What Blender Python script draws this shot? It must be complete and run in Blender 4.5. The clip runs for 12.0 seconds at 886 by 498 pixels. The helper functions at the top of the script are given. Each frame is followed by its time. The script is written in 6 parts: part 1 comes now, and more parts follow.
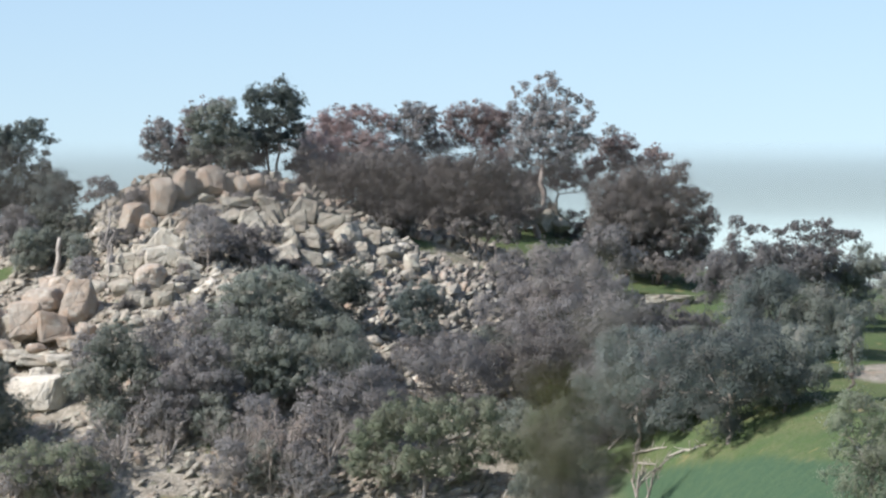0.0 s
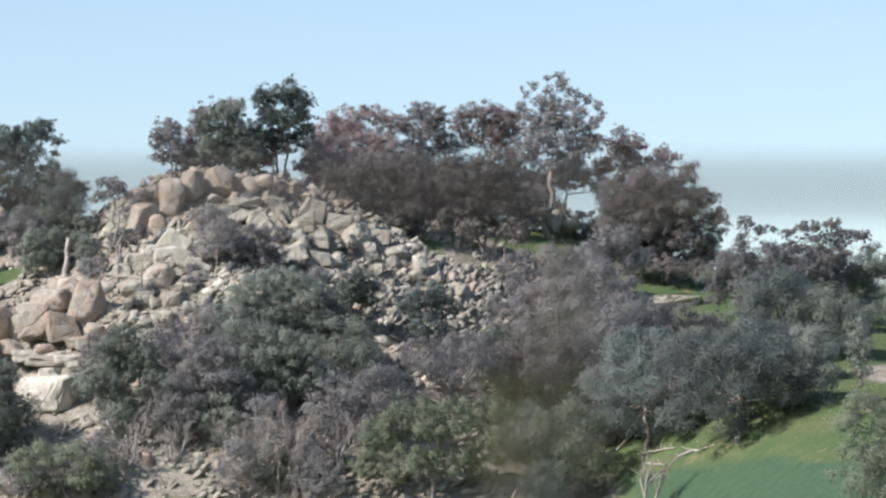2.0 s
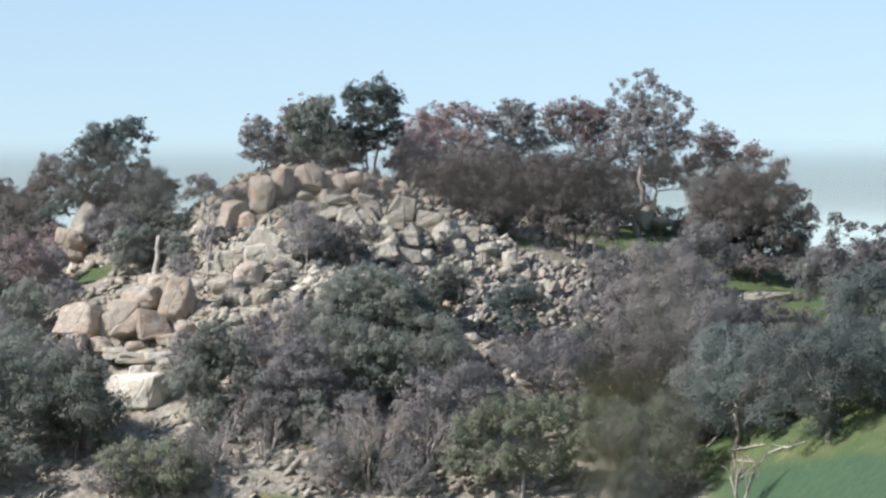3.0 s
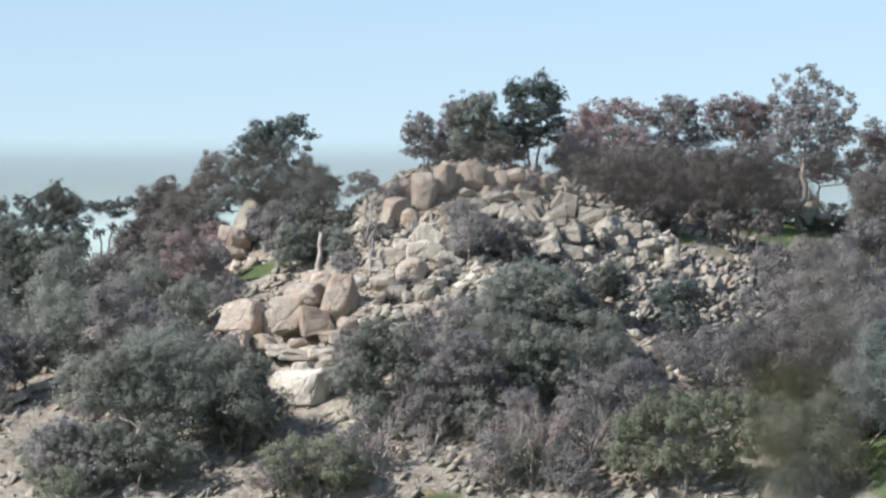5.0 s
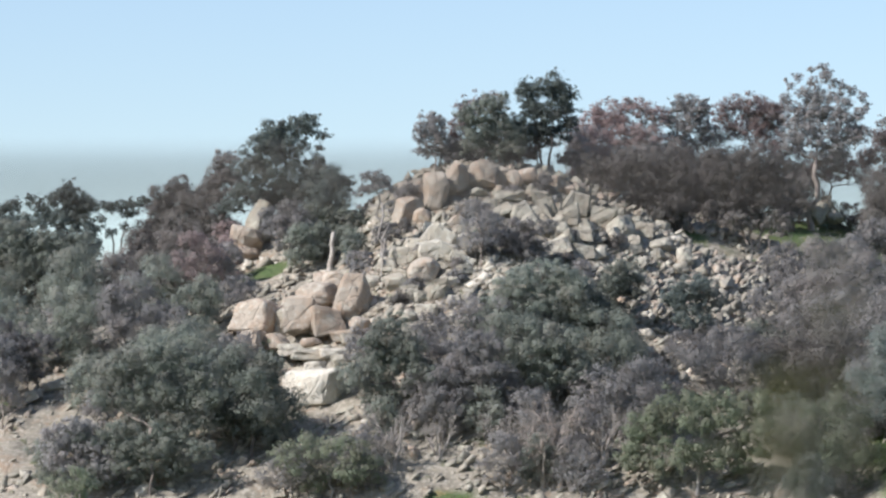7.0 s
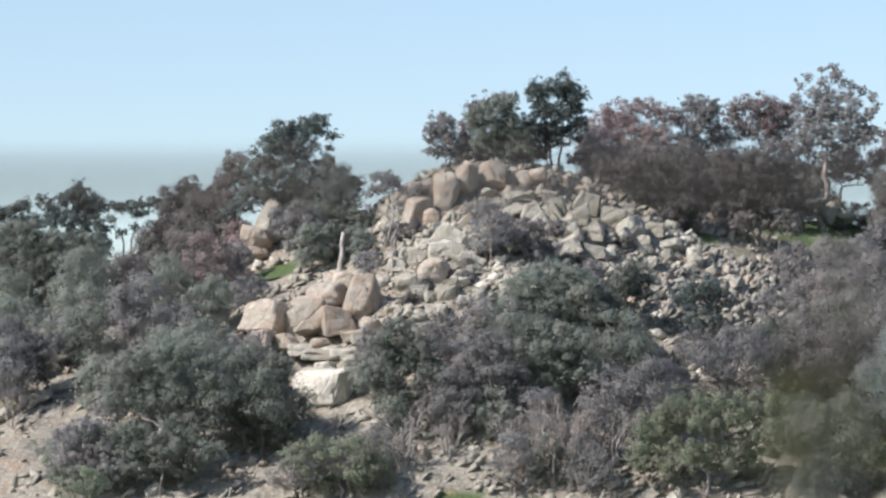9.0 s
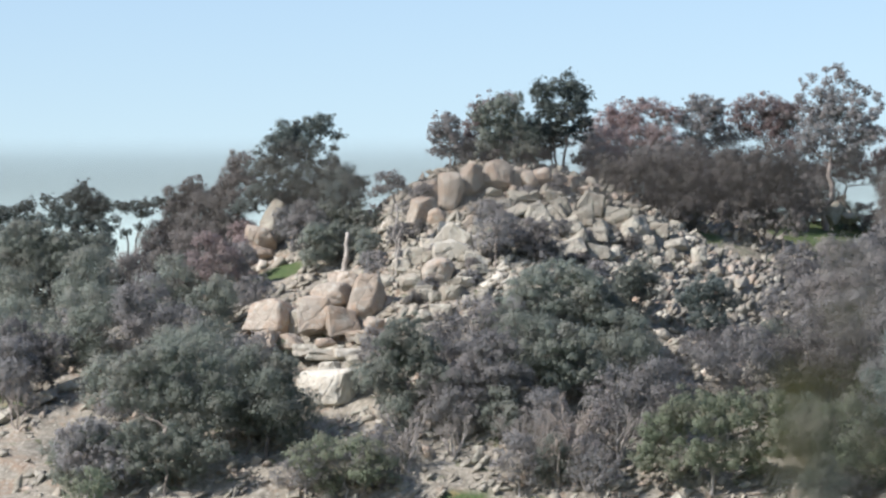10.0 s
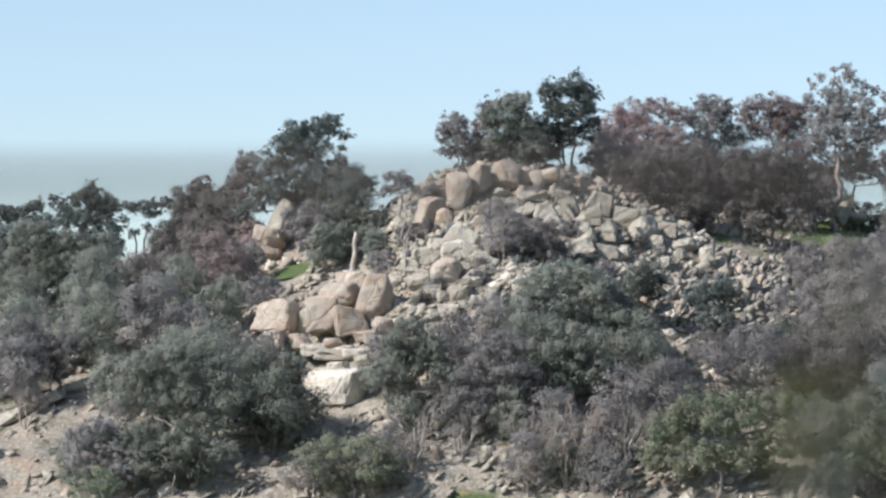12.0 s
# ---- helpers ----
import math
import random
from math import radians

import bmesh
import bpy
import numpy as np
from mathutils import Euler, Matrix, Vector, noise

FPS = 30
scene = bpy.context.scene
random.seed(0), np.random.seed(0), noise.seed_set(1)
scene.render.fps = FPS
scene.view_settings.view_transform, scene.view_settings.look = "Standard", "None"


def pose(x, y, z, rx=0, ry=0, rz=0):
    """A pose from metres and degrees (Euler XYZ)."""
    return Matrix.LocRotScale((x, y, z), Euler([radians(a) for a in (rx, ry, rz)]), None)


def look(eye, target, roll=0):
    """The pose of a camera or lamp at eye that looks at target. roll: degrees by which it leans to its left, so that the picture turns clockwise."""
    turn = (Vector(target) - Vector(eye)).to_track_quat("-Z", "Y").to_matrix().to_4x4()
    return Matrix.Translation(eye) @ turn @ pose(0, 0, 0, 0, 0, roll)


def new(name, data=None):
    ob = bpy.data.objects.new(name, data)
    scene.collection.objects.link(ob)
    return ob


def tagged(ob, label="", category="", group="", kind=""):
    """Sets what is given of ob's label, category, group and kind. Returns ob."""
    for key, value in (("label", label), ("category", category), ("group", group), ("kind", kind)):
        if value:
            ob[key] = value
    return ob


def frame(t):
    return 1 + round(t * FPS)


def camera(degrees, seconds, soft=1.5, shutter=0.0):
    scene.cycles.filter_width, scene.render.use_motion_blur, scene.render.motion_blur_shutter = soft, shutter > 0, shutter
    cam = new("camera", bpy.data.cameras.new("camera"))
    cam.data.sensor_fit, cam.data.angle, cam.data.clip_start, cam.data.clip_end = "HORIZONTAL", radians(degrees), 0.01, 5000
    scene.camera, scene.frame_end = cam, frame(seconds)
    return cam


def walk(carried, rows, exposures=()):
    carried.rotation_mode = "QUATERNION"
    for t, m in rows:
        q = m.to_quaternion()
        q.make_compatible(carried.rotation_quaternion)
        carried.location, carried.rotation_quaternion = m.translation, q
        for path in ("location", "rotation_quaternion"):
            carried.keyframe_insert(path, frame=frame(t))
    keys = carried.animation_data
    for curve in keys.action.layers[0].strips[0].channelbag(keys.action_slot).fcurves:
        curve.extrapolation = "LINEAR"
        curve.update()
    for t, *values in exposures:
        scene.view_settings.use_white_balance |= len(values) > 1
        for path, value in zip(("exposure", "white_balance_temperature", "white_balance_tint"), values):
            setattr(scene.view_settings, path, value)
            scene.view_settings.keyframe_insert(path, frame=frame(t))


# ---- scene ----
import itertools
cam = camera(12.0, 12.0, soft=2.5)
cam.data.dof.use_dof, cam.data.dof.focus_distance, cam.data.dof.aperture_fstop = True, 360.0, 1.05
EYE, TILT = 1.6, 3.6
# seconds, sideways sway in metres, degrees turned to the left, degrees tilted up
ROWS = [
    (0.0, 0.00, 0.0, 0.0),
    (0.5, 0.08, 0.032, 0.0),
    (1.0, 0.16, 0.073, 0.004),
    (1.5, 0.20, 0.110, 0.006),
    (2.0, 0.20, 0.150, 0.006),
    (2.5, 0.18, 0.617, -0.012),
    (3.0, 0.16, 1.367, -0.035),
    (3.5, 0.14, 2.200, -0.046),
    (3.7, 0.14, 2.500, -0.055),
    (4.3, 0.14, 3.233, -0.070),
    (4.8, 0.14, 3.535, -0.080),
    (5.3, 0.14, 3.594, -0.084),
    (5.5, 0.14, 3.617, -0.084),
    (6.0, 0.14, 3.658, -0.086),
    (6.5, 0.14, 3.694, -0.086),
    (7.0, 0.16, 3.740, -0.088),
    (9.0, 0.16, 3.876, -0.086),
    (9.5, 0.16, 3.908, -0.085),
    (10.0, 0.16, 3.938, -0.086),
    (10.5, 0.18, 3.962, -0.086),
    (11.0, 0.18, 4.000, -0.086),
    (11.5, 0.18, 4.025, -0.086),
    (12.0, 0.18, 4.052, -0.086),
]
walk(cam, [(t, pose(x, 0, EYE, 90 + TILT + tilt, 0, turn)) for t, x, turn, tilt in ROWS], [(0.0, 0.46, 6320, 13), (12.0, 0.46, 6320, 13)])

# ---- daylight ----
SUN_FROM = Vector((-0.80, -0.47, 0.78)).normalized()
world = bpy.data.worlds.new("sky")
scene.world = world
world.use_nodes = True
sky = world.node_tree.nodes.new("ShaderNodeTexSky")
sky.sky_type, sky.sun_disc = "NISHITA", False
sky.sun_elevation = math.asin(SUN_FROM.z)
sky.sun_rotation = math.atan2(SUN_FROM.x, SUN_FROM.y)
sky.altitude, sky.air_density, sky.dust_density, sky.ozone_density = 300, 1.0, 0.8, 1.6
world.node_tree.links.new(sky.outputs[0], world.node_tree.nodes["Background"].inputs[0])
world.node_tree.nodes["Background"].inputs[1].default_value = 0.117
sun = new("sun", bpy.data.lights.new("sun", "SUN"))
sun.data.energy, sun.data.angle, sun.data.color = 5.0, radians(0.6), (1.0, 0.965, 0.91)
sun.matrix_world = look((-60, 250, 90), Vector((-60, 250, 90)) - SUN_FROM)

# ---- materials ----
def material(name):
    m = bpy.data.materials.new(name)
    m.use_nodes = True
    n, l = m.node_tree.nodes, m.node_tree.links
    return m, n, l, n["Principled BSDF"]


def mix_colour(n, l, fac, a, b):
    m = n.new("ShaderNodeMix")
    m.data_type = "RGBA"
    for socket, value in ((m.inputs["Factor"], fac), (m.inputs["A"], a), (m.inputs["B"], b)):
        if isinstance(value, (int, float)):
            socket.default_value = value
        elif isinstance(value, tuple):
            socket.default_value = (*value, 1) if len(value) == 3 else value
        else:
            l.new(value, socket)
    return m.outputs["Result"]


def noise_fac(n, l, scale, lo=0.4, hi=0.6, detail=6, coords=None, rough=0.6):
    t = n.new("ShaderNodeTexNoise")
    t.inputs["Scale"].default_value, t.inputs["Detail"].default_value = scale, detail
    t.inputs["Roughness"].default_value = rough
    l.new(coords, t.inputs["Vector"])
    r = n.new("ShaderNodeMapRange")
    r.inputs["From Min"].default_value, r.inputs["From Max"].default_value = lo, hi
    l.new(t.outputs["Fac"], r.inputs["Value"])
    return r.outputs["Result"]


def bump(n, l, height, strength, distance, normal=None):
    b = n.new("ShaderNodeBump")
    b.inputs["Strength"].default_value, b.inputs["Distance"].default_value = strength, distance
    l.new(height, b.inputs["Height"])
    if normal:
        l.new(normal, b.inputs["Normal"])
    return b.outputs["Normal"]


def stone(name, base, stain, pale, grain=0.16, streaks=0.5):
    """Weathered granite: broad stains, pale lichen and cracks; each piece a little different."""
    m, n, l, p = material(name)
    place = n.new("ShaderNodeNewGeometry").outputs["Position"]
    info = n.new("ShaderNodeObjectInfo").outputs["Random"]
    isle = n.new("ShaderNodeNewGeometry").outputs["Random Per Island"]
    c = mix_colour(n, l, noise_fac(n, l, 0.55, 0.42, 0.62, coords=place), base, stain)
    stretch = n.new("ShaderNodeMapping")
    stretch.inputs["Scale"].default_value = (1.6, 1.6, 0.35)
    l.new(place, stretch.inputs["Vector"])
    dark = noise_fac(n, l, 1.1, 0.50, 0.72, coords=stretch.outputs["Vector"])
    half = n.new("ShaderNodeMath")
    half.operation = "MULTIPLY"
    half.inputs[1].default_value = streaks
    l.new(dark, half.inputs[0])
    c = mix_colour(n, l, half.outputs[0], c, tuple(v * 0.45 for v in base))
    c = mix_colour(n, l, noise_fac(n, l, 1.9, 0.52, 0.66, coords=place), c, pale)
    fine = noise_fac(n, l, 9.0, 0.25, 0.75, coords=place)
    hsv = n.new("ShaderNodeHueSaturation")
    l.new(c, hsv.inputs["Color"])
    add = n.new("ShaderNodeMath")
    add.operation = "ADD"
    l.new(info, add.inputs[0]), l.new(isle, add.inputs[1])
    r = n.new("ShaderNodeMapRange")
    r.inputs["From Max"].default_value = 2.0
    r.inputs["To Min"].default_value, r.inputs["To Max"].default_value = 0.72, 1.25
    l.new(add.outputs[0], r.inputs["Value"])
    l.new(r.outputs["Result"], hsv.inputs["Value"])
    l.new(mix_colour(n, l, fine, hsv.outputs["Color"], hsv.outputs["Color"]), p.inputs["Base Color"])
    crack = n.new("ShaderNodeTexVoronoi")
    crack.feature = "DISTANCE_TO_EDGE"
    crack.inputs["Scale"].default_value = 0.55
    l.new(place, crack.inputs["Vector"])
    edge = n.new("ShaderNodeMapRange")
    edge.inputs["From Max"].default_value = 0.06
    l.new(crack.outputs["Distance"], edge.inputs["Value"])
    b = bump(n, l, edge.outputs["Result"], 0.4, 0.12)
    b = bump(n, l, noise_fac(n, l, 1.7, 0.2, 0.8, coords=place), 0.6, grain * 0.7, b)
    l.new(bump(n, l, fine, 0.6, grain * 0.35, b), p.inputs["Normal"])
    p.inputs["Roughness"].default_value = 0.92
    p.inputs["Specular IOR Level"].default_value = 0.2
    return m


def foliage(name, light, dark, dry, through_light=0.60):
    """Leaves: dull upper side, some light passing through, patches of drier leaf."""
    m, n, l, p = material(name)
    geo = n.new("ShaderNodeNewGeometry")
    isle, place = geo.outputs["Random Per Island"], geo.outputs["Position"]
    some = n.new("ShaderNodeMapRange")
    some.inputs["To Min"].default_value, some.inputs["To Max"].default_value = 0.32, 0.68
    l.new(isle, some.inputs["Value"])
    c = mix_colour(n, l, some.outputs["Result"], dark, light)
    c = mix_colour(n, l, noise_fac(n, l, 0.5, 0.45, 0.68, 3, place), c, dry)
    hsv = n.new("ShaderNodeHueSaturation")
    r = n.new("ShaderNodeMapRange")
    r.inputs["To Min"].default_value, r.inputs["To Max"].default_value = 0.72, 1.2
    l.new(n.new("ShaderNodeObjectInfo").outputs["Random"], r.inputs["Value"])
    l.new(r.outputs["Result"], hsv.inputs["Value"])
    l.new(c, hsv.inputs["Color"])
    l.new(hsv.outputs["Color"], p.inputs["Base Color"])
    p.inputs["Roughness"].default_value = 0.6
    p.inputs["Specular IOR Level"].default_value = 0.1
    t = n.new("ShaderNodeBsdfTranslucent")
    l.new(hsv.outputs["Color"], t.inputs["Color"])
    s = n.new("ShaderNodeMixShader")
    s.inputs[0].default_value = through_light
    l.new(p.outputs[0], s.inputs[1]), l.new(t.outputs[0], s.inputs[2])
    l.new(s.outputs[0], n["Material Output"].inputs["Surface"])
    return m


def bark(name, pale, dark):
    m, n, l, p = material(name)
    place = n.new("ShaderNodeNewGeometry").outputs["Position"]
    l.new(mix_colour(n, l, noise_fac(n, l, 1.8, 0.4, 0.62, coords=place), pale, dark), p.inputs["Base Color"])
    l.new(bump(n, l, noise_fac(n, l, 14, 0.2, 0.8, coords=place), 0.6, 0.03), p.inputs["Normal"])
    p.inputs["Roughness"].default_value = 0.9
    return m


def earth(name):
    """The ground: stony soil, green grass where 'cover' red is high, crop where it is green."""
    m, n, l, p = material(name)
    place = n.new("ShaderNodeNewGeometry").outputs["Position"]
    cover = n.new("ShaderNodeVertexColor")
    cover.layer_name = "cover"
    part_of = n.new("ShaderNodeSeparateColor")
    l.new(cover.outputs["Color"], part_of.inputs["Color"])
    soil = mix_colour(n, l, noise_fac(n, l, 0.9, 0.4, 0.6, coords=place), (0.285, 0.256, 0.206), (0.212, 0.190, 0.152))
    soil = mix_colour(n, l, noise_fac(n, l, 0.33, 0.52, 0.62, coords=place), soil, (0.285, 0.218, 0.160))
    soil = mix_colour(n, l, noise_fac(n, l, 2.6, 0.50, 0.60, coords=place), soil, (0.345, 0.318, 0.266))
    soil = mix_colour(n, l, noise_fac(n, l, 0.7, 0.60, 0.68, 4, place), soil, (0.140, 0.149, 0.084))
    grass = mix_colour(n, l, noise_fac(n, l, 0.22, 0.40, 0.66, 5, place), (0.085, 0.118, 0.055), (0.135, 0.145, 0.072))
    grass = mix_colour(n, l, noise_fac(n, l, 3.0, 0.45, 0.75, coords=place), grass, (0.06, 0.11, 0.03))
    grass = mix_colour(n, l, noise_fac(n, l, 0.6, 0.62, 0.72, coords=place), grass, (0.25, 0.21, 0.10))
    crop = mix_colour(n, l, noise_fac(n, l, 1.2, 0.35, 0.7, coords=place), (0.052, 0.095, 0.055), (0.072, 0.115, 0.062))
    c = mix_colour(n, l, part_of.outputs["Red"], soil, grass)
    l.new(mix_colour(n, l, part_of.outputs["Green"], c, crop), p.inputs["Base Color"])
    b = bump(n, l, noise_fac(n, l, 2.2, 0.2, 0.8, coords=place), 0.7, 0.25)
    l.new(bump(n, l, noise_fac(n, l, 11, 0.2, 0.8, coords=place), 0.6, 0.06, b), p.inputs["Normal"])
    p.inputs["Roughness"].default_value = 0.95
    p.inputs["Specular IOR Level"].default_value = 0.1
    return m


EARTH = earth("stony_earth")
TAN = stone("tan_granite", (0.388, 0.336, 0.276), (0.408, 0.310, 0.232), (0.448, 0.418, 0.356))
GREY = stone("grey_granite", (0.350, 0.326, 0.272), (0.384, 0.336, 0.266), (0.445, 0.430, 0.350), streaks=0.4)
WHITE = stone("white_granite", (0.570, 0.532, 0.450), (0.500, 0.448, 0.362), (0.610, 0.586, 0.510), streaks=0.28)
LEAVES = {
    "grey": foliage("grey_leaves", (0.336, 0.330, 0.322), (0.268, 0.266, 0.262), (0.340, 0.314, 0.300)),
    "red": foliage("russet_leaves", (0.386, 0.302, 0.288), (0.302, 0.250, 0.244), (0.342, 0.304, 0.286)),
    "oak": foliage("brown_needles", (0.305, 0.278, 0.258), (0.240, 0.224, 0.214), (0.288, 0.280, 0.260)),
    "pine": foliage("dark_green_needles", (0.220, 0.260, 0.236), (0.170, 0.204, 0.192), (0.246, 0.252, 0.228)),
    "green": foliage("green_leaves", (0.304, 0.334, 0.282), (0.232, 0.260, 0.226), (0.326, 0.322, 0.280)),
    "olive": foliage("olive_leaves", (0.262, 0.296, 0.204), (0.198, 0.228, 0.164), (0.280, 0.274, 0.214)),
}
PALE_BARK = bark("pale_bark", (0.36, 0.31, 0.27), (0.24, 0.20, 0.17))
BLEACHED = bark("bleached_wood", (0.44, 0.40, 0.35), (0.30, 0.265, 0.23))
NEAR_LEAVES = foliage("near_leaves", (0.190, 0.196, 0.072), (0.105, 0.110, 0.045), (0.185, 0.150, 0.080))
RUBBER = bark("black_sheathing", (0.090, 0.076, 0.064), (0.060, 0.052, 0.046))
DARK_BARK = bark("dark_bark", (0.16, 0.13, 0.11), (0.08, 0.07, 0.06))
GREY_BARK = bark("grey_bark", (0.36, 0.33, 0.30), (0.22, 0.195, 0.175))

# ---- the lie of the land ----
def lattice(ix, iy, seed):
    h = np.sin(ix * 127.1 + iy * 311.7 + seed * 74.7) * 43758.5453
    return h - np.floor(h)


def value_noise(x, y, seed=0):
    """Smooth noise between -1 and 1 over the plan."""
    ix, iy = np.floor(x), np.floor(y)
    fx, fy = x - ix, y - iy
    fx, fy = fx * fx * (3 - 2 * fx), fy * fy * (3 - 2 * fy)
    a = lattice(ix, iy, seed) * (1 - fx) + lattice(ix + 1, iy, seed) * fx
    b = lattice(ix, iy + 1, seed) * (1 - fx) + lattice(ix + 1, iy + 1, seed) * fx
    return 2 * (a * (1 - fy) + b * fy) - 1


def fbm(x, y, seed=0, octaves=4):
    return sum(value_noise(x * 2 ** i, y * 2 ** i, seed + i) / 2 ** i for i in range(octaves))


def step(a, b, t):
    t = np.clip((t - a) / (b - a), 0, 1)
    return t * t * (3 - 2 * t)


# the crest: place along x and height in metres
CREST_X = np.array([-260, -150, -95, -68, -60, -50, -41, -33, -29, -26, -21, -15, -11, -6, 1, 11, 22, 33, 43, 60, 90, 150, 260.0])
CREST_Z = np.array([2, 8, 17, 20.0, 21.0, 22.2, 25.6, 26.6, 29.0, 31.2, 32.0, 31.4, 29.8, 28.2, 27.6, 28.0, 25.0, 23.0, 22.3, 21, 18, 8, 2.0])


def crest(x):
    z = 0
    for d, w in ((-2.2, 0.25), (0, 0.5), (2.2, 0.25)):
        z = z + w * np.interp(x + d, CREST_X, CREST_Z)
    return z


def foot(x):
    return 322 - 50 * step(10, 32, x)


def back(x):
    return 374 + 16 * step(-12, 14, x) + 4 * np.sin(x / 13)


def ellipse(x, y, cx, cy, rx, ry, soft=0.5):
    return 1 - step(1 - soft, 1 + soft * 0.4, np.hypot((x - cx) / rx, (y - cy) / ry))


def stony(x, y):
    """How rocky the ground is, 0 to 1."""
    m = step(-75, -62, x) * (1 - step(7, 12, x + (y - 360) * 0.2)) * step(318, 324, y) * (1 - step(374, 384, y))
    return np.clip(m, 0, 1)


def grassy(x, y):
    """How green the ground is, 0 to 1."""
    g = np.maximum(step(6, 13, x + (y - 350) * 0.1), step(376, 384, y))
    g = np.maximum(g, 1 - step(316, 323, y))
    g = np.maximum(g, ellipse(x, y, -38.7, 361.6, 2.9, 2.4))
    g = np.maximum(g, ellipse(x, y, 0, 370, 7, 3.5) * 0.6)
    g = np.maximum(g, ellipse(x, y, -58, 341, 4, 2.5) * 0.55)
    g = np.maximum(g, ellipse(x, y, -19.8, 321.8, 2.6, 1.2))
    g = g * (1 - ellipse(x, y, 33.5, 322.5, 3.2, 4.5))
    return np.clip(g, 0, 1)


def ground_z(x, y):
    x, y = np.asarray(x, float), np.asarray(y, float)
    y0, y1, top = foot(x), back(x), crest(x)
    s = np.clip((y - y0) / (y1 - y0), 0, 1)
    f = 0.62 * s + 0.38 * (1 - (1 - s) ** 2)
    low = 2.0 * step(220, 322, y) * (1 - step(140, 300, np.abs(x + 15)))
    low = np.where(y > y0, 2.0 * step(220, 322, y0), low)
    z = low + (top - low) * f
    beyond = np.clip(y - y1, 0, None)
    z = np.where(y > y1, top - 0.004 * np.minimum(beyond, 40) ** 2 - 0.16 * np.clip(beyond - 30, 0, None), z)
    z = np.where(y > y1, np.maximum(z, -6 + 0 * z), z)
    hill = step(250, 330, y) * (1 - step(420, 600, y))
    z = z + hill * (0.35 * fbm(x / 9, y / 9, 3, 2))
    z = z - 1.3 * ellipse(x, y, -34.0, 343.2, 6.5, 3.4, 0.7)
    z = z + stony(x, y) * (1 - 0.8 * grassy(x, y)) * (0.45 * fbm(x / 3.1, y / 3.1, 11, 4))
    return z


# ---- the ground ----
def mesh_from(name, verts, faces, mat, smooth=False, normals=None):
    me = bpy.data.meshes.new(name)
    if isinstance(faces, np.ndarray):
        verts, corners = np.asarray(verts, np.float32), faces.astype(np.int32)
        me.vertices.add(len(verts)), me.loops.add(corners.size), me.polygons.add(len(corners))
        me.vertices.foreach_set("co", verts.ravel())
        me.loops.foreach_set("vertex_index", corners.ravel())
        me.polygons.foreach_set("loop_start", np.arange(0, corners.size, corners.shape[1], dtype=np.int32))
    else:
        me.from_pydata(np.asarray(verts).tolist(), [], faces)
    me.materials.append(mat)
    if smooth:
        me.polygons.foreach_set("use_smooth", np.ones(len(me.polygons), bool))
    if normals is not None:
        soft = me.attributes.new("custom_normal", "FLOAT_VECTOR", "POINT")
        soft.data.foreach_set("vector", np.asarray(normals, np.float32).ravel())
    me.update(calc_edges=True)
    return me


def spread(lo, hi, spacing, far):
    """Even steps from lo to hi, then ever longer ones out to the horizon."""
    mid = list(np.arange(lo, hi + spacing / 2, spacing))
    out, d = [], spacing
    while lo + hi + sum(out) < far + lo + hi:
        d *= 1.35
        out.append(d)
    reach = np.cumsum(out)
    return np.array([*(lo - reach[::-1]), *mid, *(mid[-1] + reach)])


def build_ground():
    gx, gy = spread(-85, 58, 0.6, 4200), spread(262, 402, 0.6, 4200)
    x, y = np.meshgrid(gx, gy)
    x, y = x.ravel(), y.ravel()
    z = ground_z(x, y)
    w, h = len(gx), len(gy)
    i = (np.arange(h - 1)[:, None] * w + np.arange(w - 1)).ravel()
    me = mesh_from("ground", np.stack([x, y, z], 1), np.stack([i, i + 1, i + w + 1, i + w], 1), EARTH, True)
    cover = me.color_attributes.new("cover", "FLOAT_COLOR", "POINT")
    blur = 0.22 * fbm(x / 2.3, y / 2.3, 31, 4)
    g = step(0.35, 0.65, grassy(x, y) + blur * (np.abs(grassy(x, y) - 0.5) < 0.49))
    crop = step(12, 15, x) * (1 - step(-1.0, 0.8, y - 316.2 + 2.23 * (x - 17.6) + 2 * blur)) * step(255, 262, y)
    cover.data.foreach_set("color", np.stack([g, crop, 0 * g, 1 + 0 * g], 1).ravel())
    tagged(new("ground", me), "stony hillside with soil, grass and a green field", "ground", kind="structure")


build_ground()


# ---- trees ----
def tube(verts, faces, points, radii, sides=6):
    """A tapered tube along points, added to verts and faces."""
    points = [np.asarray(p, float) for p in points]
    start = len(verts)
    for i, (p, r) in enumerate(zip(points, radii)):
        d = points[min(i + 1, len(points) - 1)] - points[max(i - 1, 0)]
        d = d / (np.linalg.norm(d) + 1e-9)
        a = np.cross(d, (0.31, 0.95, 0.05) if abs(d[2]) > 0.8 else (0, 0, 1.0))
        a = a / (np.linalg.norm(a) + 1e-9)
        b = np.cross(d, a)
        for k in range(sides):
            t = 2 * math.pi * k / sides
            verts.append(p + r * (math.cos(t) * a + math.sin(t) * b))
    for i in range(len(points) - 1):
        for k in range(sides):
            q = start + i * sides
            faces.append((q + k, q + (k + 1) % sides, q + sides + (k + 1) % sides, q + sides + k))
    faces.append(tuple(start + (len(points) - 1) * sides + k for k in range(sides)))


